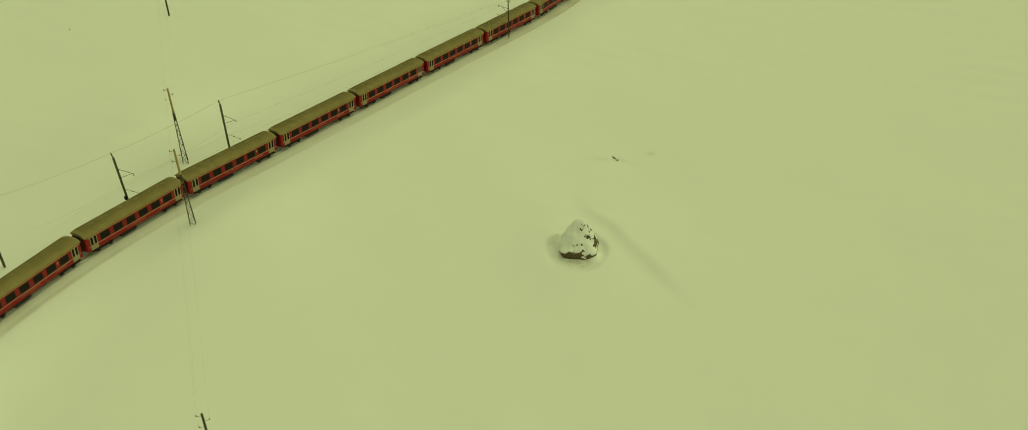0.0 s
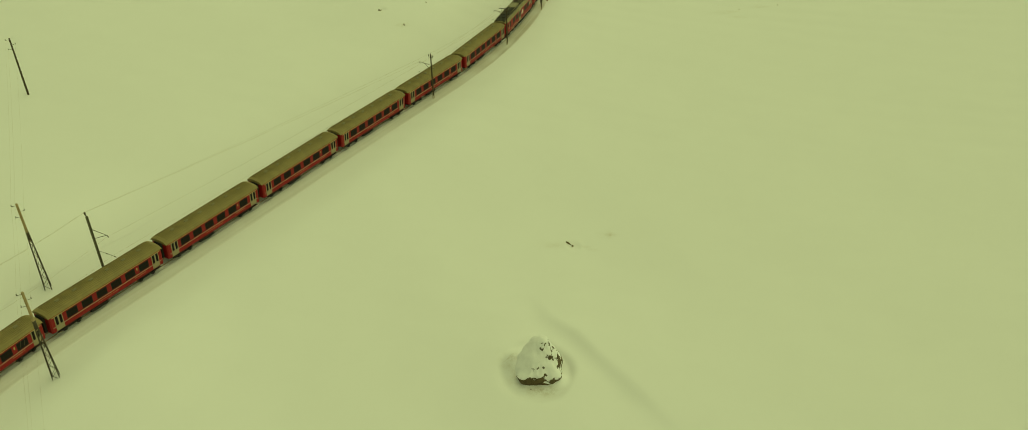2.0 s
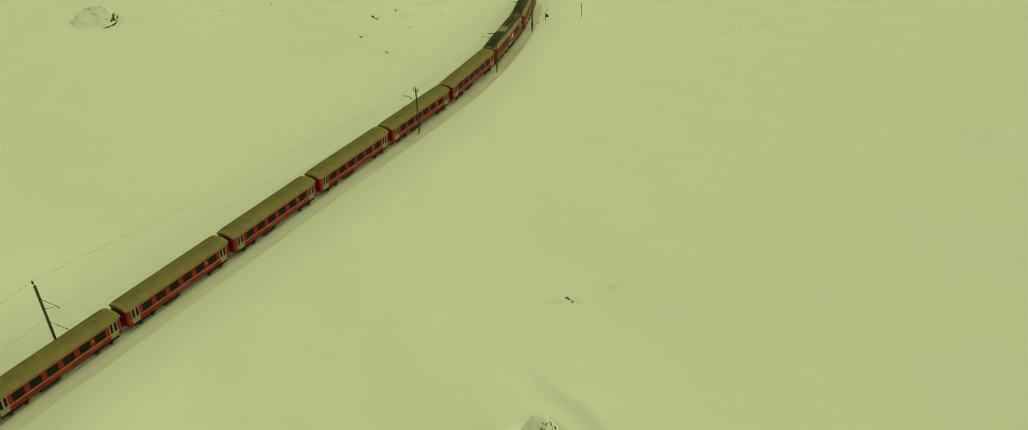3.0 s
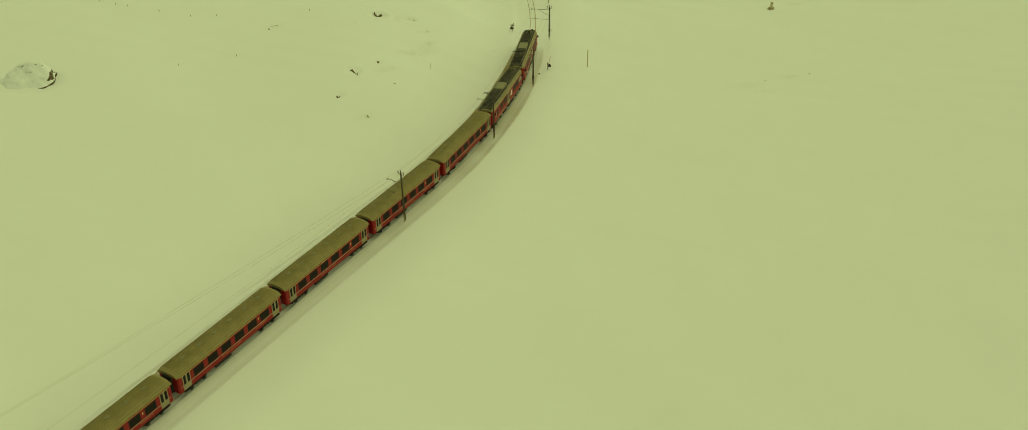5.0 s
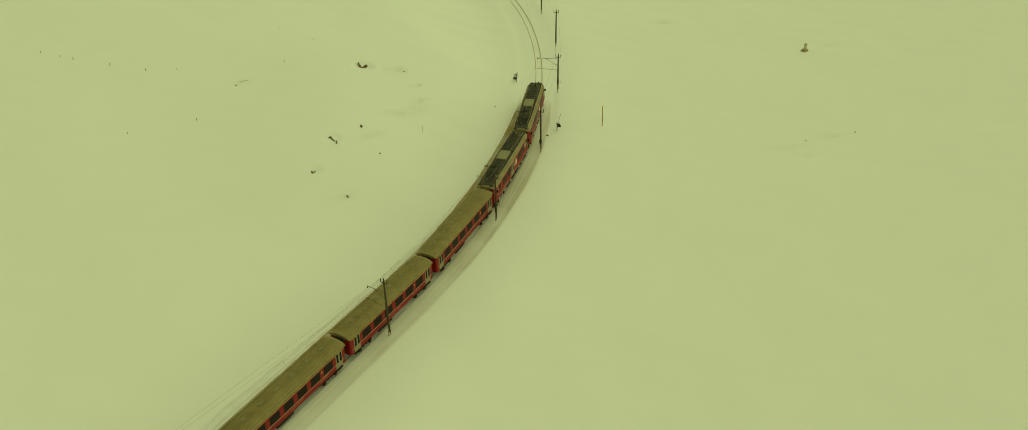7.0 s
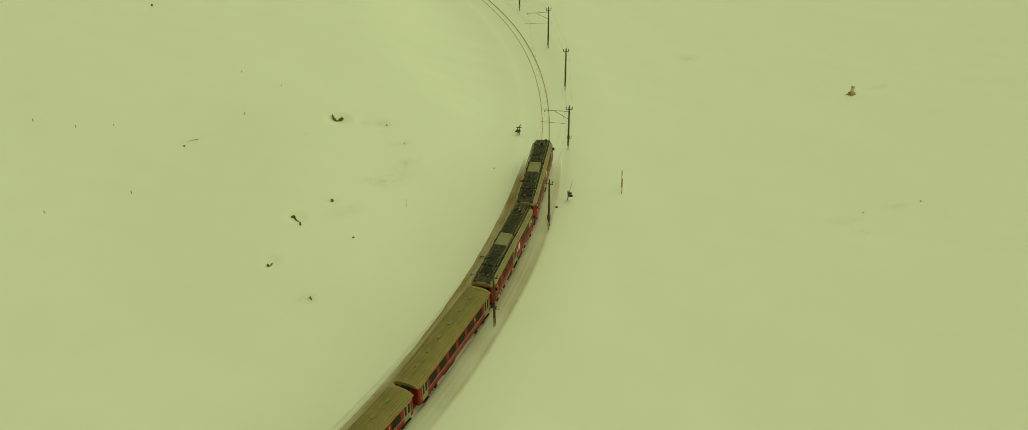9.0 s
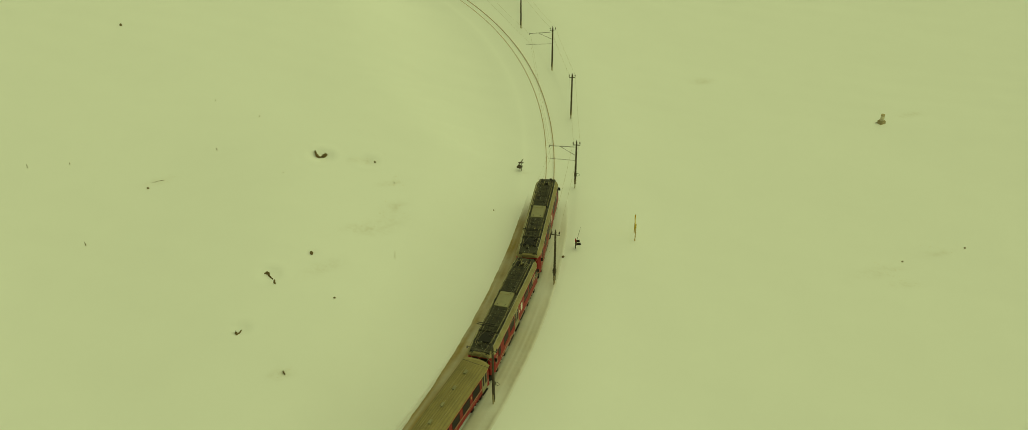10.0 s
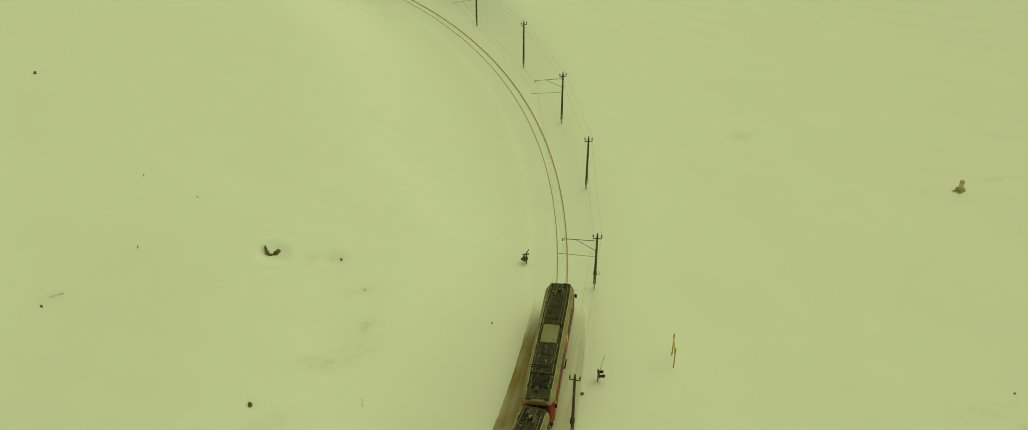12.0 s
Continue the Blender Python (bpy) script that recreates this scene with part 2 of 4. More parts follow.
# ---- the line: a metre-gauge track that falls gently, straight and then into a left-hand curve ----
GRADE = 0.066
STATIONS = np.arange(-260.0, 200.5, 0.5)
BENDS = ((-121, -0.0078), (-109, 0.0002), (-80, 0.00021), (-55, -0.00121), (-30, 0.00684), (-5, 0.00754), (20, 0.0073), (45, 0.00821), (70, 0.00866))
bend = np.interp(STATIONS, [b[0] for b in BENDS], [b[1] for b in BENDS])
heading = np.concatenate([[0], np.cumsum((bend[1:] + bend[:-1]) / 4)])
zero = int(np.argmin(abs(STATIONS)))
heading += -0.26431 - heading[zero]
step_x, step_y = -np.sin(heading) * 0.5, np.cos(heading) * 0.5
line_x = np.concatenate([[0], np.cumsum((step_x[1:] + step_x[:-1]) / 2)])
line_y = np.concatenate([[0], np.cumsum((step_y[1:] + step_y[:-1]) / 2)])
line_x += 6.114 - line_x[zero]
line_y += 193.176 - line_y[zero]


def on_line(s, side=0.0, up=0.0):
    """A place beside the track: station, metres to the right, metres above the rails."""
    x, y, h = (float(np.interp(s, STATIONS, v)) for v in (line_x, line_y, heading))
    return Vector((x + side * math.cos(h), y + side * math.sin(h), -GRADE * s + up))


def cant(s):
    """Tilt of the track into the curve, in radians."""
    return radians(3.0) * float(np.clip(np.interp(s, STATIONS, bend) / 0.0075, 0, 1))


# ---- snowfield ----
KNOLLS = ((-56, 99, 2.4), (-42, 79, 1.4), (6, 88, 0.78), (10, 112, -0.62), (-20, 187, 1.5), (-18, 211, 1.03), (-39, 192, -0.64))
SCOURS = ((-17.8, 211.6, 1.5, 0.3), (-20.0, 187.5, 1.2, 0.2), (-21.4, 179.5, 0.9, 0.2), (-16.4, 191.4, 0.7, 0.12), (-12.4, 211.7, 1.3, 0.2), (9.8, 111.6, 0.9, 0.15))
BOULDER, FAR_BOULDER = (4.45, 87.75), (-66.3, 178.5)


DRIFT = ((0.0, 13.5), (1.9, 8.7), (4.9, 6.1), (7.2, 2.3), (10.6, -2.3), (13.3, -6.3), (17.0, -11.0))


def drift_step(x, y):
    """The wind's cut behind the boulder: a crisp crest, a fall of half a metre, and a slow rise beyond it."""
    best, signed, along, run = np.full(x.shape, 1e9), np.zeros(x.shape), np.zeros(x.shape), 0.0
    for (ax, ay), (bx, by) in zip(DRIFT, DRIFT[1:]):
        dx, dy = bx - ax, by - ay
        size = math.hypot(dx, dy)
        k = np.clip(((x - ax) * dx + (y - ay) * dy) / size**2, 0, 1)
        d = np.hypot(x - ax - k * dx, y - ay - k * dy)
        side = (x - ax) * -dy + (y - ay) * dx  # above zero on the windward side
        closer = d < best
        best, signed, along = np.where(closer, d, best), np.where(closer, np.sign(side) * d, signed), np.where(closer, run + k * size, along)
        run += size
    strength = np.interp(along, (0, 5, 9, 20, run - 0.5), (0.0, 0.6, 1.0, 0.75, 0.0)) * (best < 14)
    down, up = np.maximum(-signed, 0), np.maximum(signed, 0)
    return strength * np.where(signed < 0, 0.10 - 0.62 * (1 - np.exp(-(down / 1.5) ** 2)) * np.exp(-((down / 4.6) ** 2)) - 0.10 * np.minimum(1, down / 3), 0.10 * np.exp(-up / 1.6))


def land(x, y):
    """Height of the snow at arrays of places: a broad slope, knolls, and the levelled, ploughed strip of the line."""
    x, y = np.asarray(x, float), np.asarray(y, float)
    u, v = 1.2 * np.tanh(x / 120), 1.6 * np.tanh((y - 170) / 160)
    z = 2.51 - 13.3 * u - 3.25 * v + 6.24 * u * u - 5.9 * u * v - 2.12 * v * v + 6.62 * u**3
    for kx, ky, up in KNOLLS:
        z = z + up * np.exp(-((x - kx) ** 2 + (y - ky) ** 2) / 196.0)
    near, rail, side = np.full(x.shape, 1e9), np.zeros(x.shape), np.zeros(x.shape)
    flat = [a.ravel() for a in (x, y)]
    best, where = np.full(flat[0].shape, 1e9), np.zeros(flat[0].shape, int)
    for i in range(0, len(STATIONS), 2):
        d = (flat[0] - line_x[i]) ** 2 + (flat[1] - line_y[i]) ** 2
        closer = d < best
        best[closer], where[closer] = d[closer], i
    # distance to the tangent at the nearest station
    h = heading[where]
    side = (np.cos(h) * (flat[0] - line_x[where]) + np.sin(h) * (flat[1] - line_y[where])).reshape(x.shape)
    along = (-np.sin(h) * (flat[0] - line_x[where]) + np.cos(h) * (flat[1] - line_y[where])).reshape(x.shape)
    far = np.sqrt(best).reshape(x.shape)
    rail = -GRADE * (STATIONS[where].reshape(x.shape) + along)
    k = np.clip((far - 3.2) / np.where(side < 0, np.interp(STATIONS[where], (25, 48), (12, 24)).reshape(x.shape), 9.0), 0, 1)
    w = 1 - k * k * (3 - 2 * k)
    z = w * rail + (1 - w) * z
    # the plough has left a shallow cutting
    d = np.abs(side) + 1e3 * (far > 12)
    bank = np.clip((d - np.where(side < 0, 3.0, 2.9)) / 0.9, 0, 1)
    lip = np.exp(-((d - 4.4) / 1.3) ** 2)
    z = z - 0.06 * np.exp(-(d / 3.0) ** 8) + np.where(side < 0, 0.09, 0.06) * bank * bank * (3 - 2 * bank) * w + 0.02 * lip
    # wind hollows and drift tails round the boulders
    for (bx, by), wide, long, deep in ((BOULDER, 4.0, 4.7, 0.6), (FAR_BOULDER, 4.9, 4.0, 0.25)):
        a = np.arctan2(y - by + 0.7, x - bx + 0.5)
        q = np.hypot((x - bx + 0.5) / wide, (y - by + 0.7) / long) / (1 + 0.035 * np.sin(2 * a + 1) + 0.015 * np.sin(5 * a))
        z = z - deep / (1 + np.exp(np.minimum((q - 1) / 0.05, 60))) * (0.55 + 0.45 * q * q)
    z = z + drift_step(x - BOULDER[0], y - BOULDER[1])
    # snow banked against the big boulder, and small scours round the bare stones
    z = z + 1.5 * np.exp(-((x - BOULDER[0] + 2.6) ** 2 / 2.0 + (y - BOULDER[1] + 0.1) ** 2 / 3.6)) + 0.8 * np.exp(-((x - BOULDER[0] - 1.9) ** 2 / 1.0 + (y - BOULDER[1] + 2.1) ** 2 / 1.4))
    for sx, sy, r, deep in SCOURS:
        q = np.hypot(x - sx, y - sy)
        z = z - deep * np.exp(-(q / r) ** 4) + 0.4 * deep * np.exp(-((q - 1.25 * r) / (0.3 * r)) ** 2)
    # drifts
    calm = 1 - np.exp(-(d / 5.0) ** 4)
    z = z + calm * (0.10 * np.sin(0.11 * x + 0.23 * y + 1.7 * np.sin(0.05 * x)) * np.sin(0.17 * x - 0.06 * y + 1.1)
                    + 0.05 * np.sin(0.53 * x + 0.31 * y + 2 * np.sin(0.13 * y)) * np.sin(0.21 * x - 0.47 * y))
    return z


def ground_at(x, y):
    return float(land(np.array([x]), np.array([y]))[0])


def grid_lines(a, b, step, reach, fine):
    inner = np.arange(a, b + step / 2, step)
    inner = np.unique(np.concatenate([inner, np.arange(fine[0], fine[1], step / 2)]))
    grow, out = step, []
    while sum(out) < reach:
        grow *= 1.35
        out.append(grow)
    tail = np.cumsum(out)
    return np.concatenate([a - tail[::-1], inner, inner[-1] + tail])


# where the snow is so thin that grass and earth tint it: place, half sizes, lean, how much
THIN = ((7.0, 111.2, 1.0, 0.4, 0.1, 0.22), (12.0, 111.2, 1.3, 0.3, -0.4, 0.2), (-9.5, 199.0, 2.6, 1.2, 0.7, 0.22), (-8.6, 202.5, 1.6, 0.7, 0.9, 0.3), (-11.4, 197.2, 2.0, 0.8, 0.2, 0.35), (-12.9, 211.6, 1.5, 0.6, 0.2, 0.35), (-9.6, 207.3, 1.1, 0.4, 0.5, 0.4),
        (-34.8, 203.9, 1.4, 0.5, 0.6, 0.25), (46.5, 196.0, 3.0, 0.9, 0.3, 0.2), (55.0, 199.8, 2.0, 0.6, 0.2, 0.2), (48.5, 193.6, 1.6, 0.6, 0.1, 0.2), (14.8, 114.4, 1.0, 0.6, 0.0, 0.35),
        (8.0, 111.6, 2.2, 0.7, 0.1, 0.2), (-17.2, 174.4, 0.9, 0.5, 0.4, 0.4), (36.5, 247.0, 1.8, 0.8, 0.3, 0.35), (66.0, 236.5, 1.8, 0.6, 0.3, 0.3), (-15.0, 189.4, 2.2, 0.8, 0.8, 0.2),
        (2.2, 85.6, 1.0, 1.2, 0.2, 0.5), (1.2, 87.6, 1.0, 1.4, 0.2, 0.42), (4.6, 84.2, 1.6, 0.7, 0.0, 0.7), (6.5, 216.0, 0.9, 0.5, 0.0, 0.25))


def build_ground():
    gx, gy = grid_lines(-95, 85, 0.5, 2500, (-4, 20)), grid_lines(20, 310, 0.5, 2500, (78, 102))
    X, Y = np.meshgrid(gx, gy)
    Z = land(X, Y)
    nx, ny = len(gx), len(gy)
    idx = np.arange(nx * ny).reshape(ny, nx)
    quads = np.stack([idx[:-1, :-1], idx[:-1, 1:], idx[1:, 1:], idx[1:, :-1]], -1).reshape(-1, 4)
    me = bpy.data.meshes.new("ground")
    me.from_pydata(np.stack([X, Y, Z], -1).reshape(-1, 3).tolist(), [], quads.tolist())
    me.polygons.foreach_set("use_smooth", [True] * len(me.polygons))
    thin = np.zeros(X.shape)
    for x, y, wide, deep, lean, much in THIN:
        a, b = (X - x) * math.cos(lean) + (Y - y) * math.sin(lean), (Y - y) * math.cos(lean) - (X - x) * math.sin(lean)
        thin = np.maximum(thin, much * np.exp(-((a / wide) ** 2) - (b / deep) ** 2))
    me.attributes.new("thin", "FLOAT", "POINT").data.foreach_set("value", thin.ravel())
    me.materials.append(SNOW)
    tagged(new("ground", me), "smooth wind-packed snowfield on a gentle mountain slope", "snow", kind="structure")


build_ground()


# ---- rails ----
def build_track():
    track = thing("railway_track", "narrow-gauge railway track with rusty rails half sunk in snow", "track", kind="structure")
    profile = ((-0.075, -0.16), (0.075, -0.16), (0.06, -0.12), (0.022, -0.10), (0.022, -0.05), (0.042, -0.035), (0.042, 0), (-0.042, 0), (-0.042, -0.035), (-0.022, -0.05), (-0.022, -0.10), (-0.06, -0.12))
    for side in (-0.53, 0.5):
        bm = bmesh.new()
        rings = [[on_line(s, side + a, b + (side + a) * math.tan(cant(s))) for a, b in profile] for s in np.arange(-250, 195, 1.5)]
        loft(bm, rings)
        part("rail", bm, RUST, track)


build_track()


# ---- overhead line ----
def insulator(parent, at, size=1.0, hang=False):
    bm = bmesh.new()
    for i in range(3):
        z = (-1 if hang else 1) * 0.08 * i * size
        rod(bm, (0, 0, z), (0, 0, z + 0.05 * size), 0.085 * size, 0.05 * size, 8)
    rod(bm, (0, 0, -0.1 * size), (0, 0, 0.3 * size), 0.02 * size, None, 6)
    ob = part("insulator", bm, INSULATOR, parent)
    ob.matrix_basis = Matrix.Translation(at)
    return ob


# heights of tube, strut and steady arm below the top of a mast
LOW, MIDDLE, HIGH = (1.8, 3.2, 4.9), (1.75, 2.7, 3.7), (0.65, 1.9, 2.6)


def catenary_mast(name, s, side, height, arm, label, box_at=0.0, coil_at=0.0, steel=False, drops=HIGH, lean=0.0):
    """A mast beside the track. Local x points to the track."""
    foot = on_line(s, side)
    foot.z = ground_at(foot.x, foot.y) - 0.1
    mast = thing(name, label, "mast", "masts along the railway line")
    h = float(np.interp(s, STATIONS, heading))
    mast.matrix_basis = Matrix.Translation(foot) @ Matrix.Rotation(h + (math.pi if side > 0 else 0), 4, "Z") @ Matrix.Rotation(-radians(lean), 4, "Y")
    if steel:
        bm = bmesh.new()
        for y in (-0.1, 0.1):
            box(bm, (0, y, height / 2), (0.21, 0.03, height), 0.005)
        box(bm, (0, 0, height / 2), (0.03, 0.18, height))
        part("column", bm, OLIVE_STEEL, mast)
        bm = bmesh.new()
        rod(bm, (0, 0, height), (-0.12, 0, height + 0.18), 0.03)
        part("knob_arm", bm, STEEL, mast)
        insulator(mast, (-0.14, 0, height + 0.2), 1.5)
    else:
        bm = bmesh.new()
        rod(bm, (0, 0, 0.7), (0, 0, height), 0.14, 0.10, 10)
        part("pole", bm, WOOD, mast)
        bm = bmesh.new()
        box(bm, (0.0, 0.16, 0.65), (0.12, 0.06, 1.5), 0.01)
        box(bm, (0.0, -0.16, 0.65), (0.12, 0.06, 1.5), 0.01)
        rod(bm, (0, -0.2, 1.1), (0, 0.2, 1.1), 0.02)
        part("base_shoe", bm, CONCRETE, mast, "pale steel shoes holding the foot of the pole")
        bm = bmesh.new()
        box(bm, (0, 0, height - 0.35), (0.9, 0.07, 0.08), 0.01)
        for sx in (-0.4, 0.4):
            rod(bm, (sx, 0, height - 0.33), (sx, 0, height - 0.1), 0.02)
        part("cross_arm", bm, WOOD, mast)
        for at in ((-0.4, 0, height - 0.15), (0.4, 0, height - 0.15), (0, 0, height + 0.05)):
            insulator(mast, at)
        peg = part("climbing_peg", rod(bmesh.new(), (0, 0.08, 0), (0, 0.26, 0), 0.018, None, 5), STEEL, mast)
        peg.matrix_basis = Matrix.Translation((0, 0, height - 1.0))
        for k in range(1, 5):
            shared("climbing_peg", peg.data, mast, Matrix.Translation((0, 0, height - 1.0 - 0.75 * k)) @ Matrix.Rotation(k * math.pi, 4, "Z"))
    if arm:
        far = abs(side) + 0.1
        tube, strut, steady = (height - d for d in drops)
        bm = bmesh.new()
        rod(bm, (0, 0, tube), (far, 0, tube + 0.1), 0.035, 0.03)
        part("bracket_tube", bm, STEEL, mast)
        bm = bmesh.new()
        rod(bm, (0, 0, strut), (far * (0.92 if steel else 0.62), 0, tube + 0.06), 0.028)
        part("bracket_strut", bm, STEEL, mast)
        bm = bmesh.new()
        rod(bm, (0, 0, steady), (far + 0.5, 0, steady + 0.25), 0.02)
        part("steady_arm", bm, STEEL, mast)
        for k in (0.45, 0.85) if drops is not HIGH else ():
            bm = bmesh.new()
            for i in range(3):
                x = (far + 0.5) * k + 0.07 * i
                rod(bm, (x, 0, steady + 0.25 * k), (x + 0.05, 0, steady + 0.25 * k), 0.07, 0.05, 8)
            part("insulator", bm, INSULATOR, mast)
        insulator(mast, (far, 0, tube), 0.8, True)
    if box_at:
        bm = bmesh.new()
        box(bm, (0.05, -0.22, box_at), (0.36, 0.26, 0.5), 0.02)
        part("switch_box", bm, BLACK, mast, "black metal switch box bolted to the pole")
    if coil_at:
        bm = bmesh.new()
        for i in range(10):
            a, b = (math.tau * k / 10 for k in (i, i + 1))
            rod(bm, (-0.3 + 0.2 * math.cos(a), -0.18, coil_at + 0.2 * math.sin(a)), (-0.3 + 0.2 * math.cos(b), -0.18, coil_at + 0.2 * math.sin(b)), 0.022, None, 6)
        box(bm, (0.0, -0.16, coil_at), (0.34, 0.2, 0.3), 0.02)
        part("cable_coil", bm, STEEL, mast, "grey cable coil and clamp on the pole")
    return mast


LEANS = {-124.0: 4.0}  # degrees away from the track, by station
PLAIN = "dark tarred wooden pole with a three-insulator cross arm in snow"
ARMED = "dark tarred wooden catenary mast with a bracket arm over the track"
MASTS = (
    # station, side, height, arm, box, coil, brackets below the top
    (-140.5, -6.5, 9.3, False, 0, 0, LOW),
    (-124.0, -3.2, 8.4, True, 2.2, 0, LOW),
    (-107.0, -2.8, 9.5, True, 0, 0, LOW),
    (-45.0, 2.15, 7.9, True, 0, 0, MIDDLE),
    (-19.5, 2.35, 7.1, True, 0, 2.6, HIGH),
    (-0.5, 2.95, 7.15, False, 1.8, 0, HIGH),
    (19.5, 3.2, 6.7, True, 0, 1.9, HIGH),
    (38.0, 3.5, 6.9, False, 0, 0, HIGH),
    (54.0, 3.5, 7.25, True, 0, 0, HIGH),
    (71.5, 3.6, 7.1, False, 0, 0, HIGH),
    (88.7, 3.6, 7.1, True, 0, 0, HIGH),
    (109.0, 3.6, 7.1, False, 0, 0, HIGH),
)
for s, side, height, arm, bx, coil, drops in MASTS:
    label = "olive steel catenary mast with a bracket arm beside the track" if side < 0 else ARMED if arm else PLAIN
    catenary_mast("catenary_mast" if arm or side < 0 else "line_pole", s, side, height, arm, label, bx, coil, side < 0, drops, LEANS.get(s, 0.0))


def cable(name, points, radius, label, sag=0.3):
    """A wire hung from point to point, with a little sag in each span."""
    bm = bmesh.new()
    rings = []
    for a, b in zip(points, points[1:]):
        n = max(4, int((b - a).length / 4))
        for i in range(n + (b is points[-1])):
            k = i / n
            p = a.lerp(b, k)
            p.z -= sag * 4 * k * (1 - k)
            rings.append(p)
    made = []
    for i, p in enumerate(rings):
        d = (rings[min(i + 1, len(rings) - 1)] - rings[max(i - 1, 0)]).normalized()
        across = d.cross(Vector((0, 0, 1))).normalized()
        up = across.cross(d)
        made.append([p + radius * (math.cos(t) * across + math.sin(t) * up) for t in (0, math.tau / 3, 2 * math.tau / 3)])
    loft(bm, made)
    ob = part(name, bm, WIRE)
    return tagged(ob, label, "wire")


for off in (-0.4, 0.4):
    pts = []
    for s, side, height, *_ in MASTS:
        foot = on_line(s, side)
        steel = side < 0
        top = on_line(s, side + off * (0.15 if steel else 1.0) - steel * (0.14 + height * math.sin(radians(LEANS.get(s, 0.0)))))
        pts.append(Vector((top.x, top.y, ground_at(foot.x, foot.y) - 0.1 + height + (0.5 if steel else 0.12))))
    cable("feeder_wire", pts, 0.009, "thin bare feeder wire strung from pole to pole")
armed = [m for m in MASTS if m[3] or m is MASTS[0]]
for which, up, r, name, label in ((0, -0.15, 0.008, "messenger_wire", "thin messenger wire over the track"), (2, 0.25, 0.008, "contact_wire", "thin copper contact wire over the track")):
    pts = []
    for s, side, height, _, _, _, drops in armed:
        foot = on_line(s, side)
        tip = on_line(s, 0.1 if side > 0 else -0.1)
        pts.append(Vector((tip.x, tip.y, ground_at(foot.x, foot.y) - 0.1 + height - drops[which] + up)))
    cable(name, pts, r, label, 0.05 if which else 0.35)


# ---- power line that crosses the railway ----
def lattice_pole(x, y, height, lattice, turn):
    """A pale wooden pole on a tapering steel lattice foot, with three stub arms."""
    pole = thing("power_pole", "pale wooden power pole on a tapering steel lattice foot" if lattice else "plain dark wooden power pole standing in the snow", "pole", "poles of the power line")
    pole.matrix_basis = Matrix.Translation((x, y, ground_at(x, y) - 0.15)) @ Matrix.Rotation(turn, 4, "Z")
    top = height
    if lattice:
        knee = height * 0.62
        for sx in (-1, 1):
            for sy in (-1, 1):
                bm = bmesh.new()
                rod(bm, (0.36 * sx, 0.36 * sy, 0), (0.12 * sx, 0.12 * sy, knee + 0.4), 0.05, None, 5)
                part("leg", bm, LATTICE, pole)
        n = 9
        for face in range(4):
            m = Matrix.Rotation(face * math.pi / 2, 4, "Z")
            for i in range(n):
                z0, z1 = knee * i / n, knee * (i + 1) / n
                w0, w1 = (0.36 - 0.24 * z / (knee + 0.4) for z in (z0, z1))
                flip = 1 if i % 2 else -1
                bm = bmesh.new()
                rod(bm, m @ Vector((w0 * flip, w0, z0)), m @ Vector((-w1 * flip, w1, z1)), 0.03, None, 4)
                part("brace", bm, LATTICE, pole)
        bm = bmesh.new()
        rod(bm, (0, 0, knee - 0.5), (0, 0, top), 0.16, 0.13, 10)
        part("wooden_pole", bm, PALE, pole, "pale weathered wooden upper pole")
        bm = bmesh.new()
        rod(bm, (0, 0, knee - 0.3), (0, 0, knee + 0.75), 0.19, 0.18, 8)
        part("collar", bm, LATTICE, pole, "dark steel collar round the foot of the wood")
    else:
        bm = bmesh.new()
        rod(bm, (0, 0, 0), (0, 0, top), 0.16, 0.11, 10)
        part("wooden_pole", bm, WOOD, pole)
    for z, sx in ((top - 0.25, -1), (top - 1.05, 1), (top - 1.75, -1)):
        bm = bmesh.new()
        rod(bm, (0, 0, z), (0.55 * sx, 0, z + 0.05), 0.022)
        rod(bm, (0.55 * sx, 0, z + 0.02), (0.55 * sx, 0, z + 0.26), 0.05, 0.035)
        part("stub_arm", bm, STEEL, pole)
    return [pole.matrix_basis @ Vector((0.55 * sx, 0, z + 0.28)) for z, sx in ((top - 0.25, -1), (top - 1.05, 1), (top - 1.75, -1))]


ends = [lattice_pole(x, y, h, lat, 0.41) for x, y, h, lat in ((-70, 139.9, 9.3, False), (-52.6, 98.1, 12.1, True), (-46.0, 82.8, 11.65, True), (-30.2, 44.6, 9.6, False))]
for k in range(3):
    cable("power_wire", [e[k] for e in ends], 0.004, "thin power wire strung across the railway", 0.5)


# ---- the train ----
def ring(x, pts):
    return [(x, y, z) for y, z in pts]


def mirror_profile(half):
    return list(half) + [(-y, z) for y, z in reversed(half)]


def window(parent, x, z, w, h, side, name="window", frame_mat=None):
    """A window proud of the car side: frame and dark pane."""
    fr = bmesh.new()
    y = side * 1.327
    t = 0.05
    for cx, cz, sx, sz in ((x, z + h / 2, w + t, t), (x, z - h / 2, w + t, t), (x - w / 2, z, t, h - t), (x + w / 2, z, t, h - t)):
        box(fr, (cx, y, cz), (sx, 0.03, sz))
    ob = part(name, fr, frame_mat or BLACK, parent)
    pane = bmesh.new()
    box(pane, (x, y, z), (w - t * 0.5, 0.016, h - t * 0.5))
    part("pane", pane, GLASS, ob, "dark reflecting window glass")
    return ob


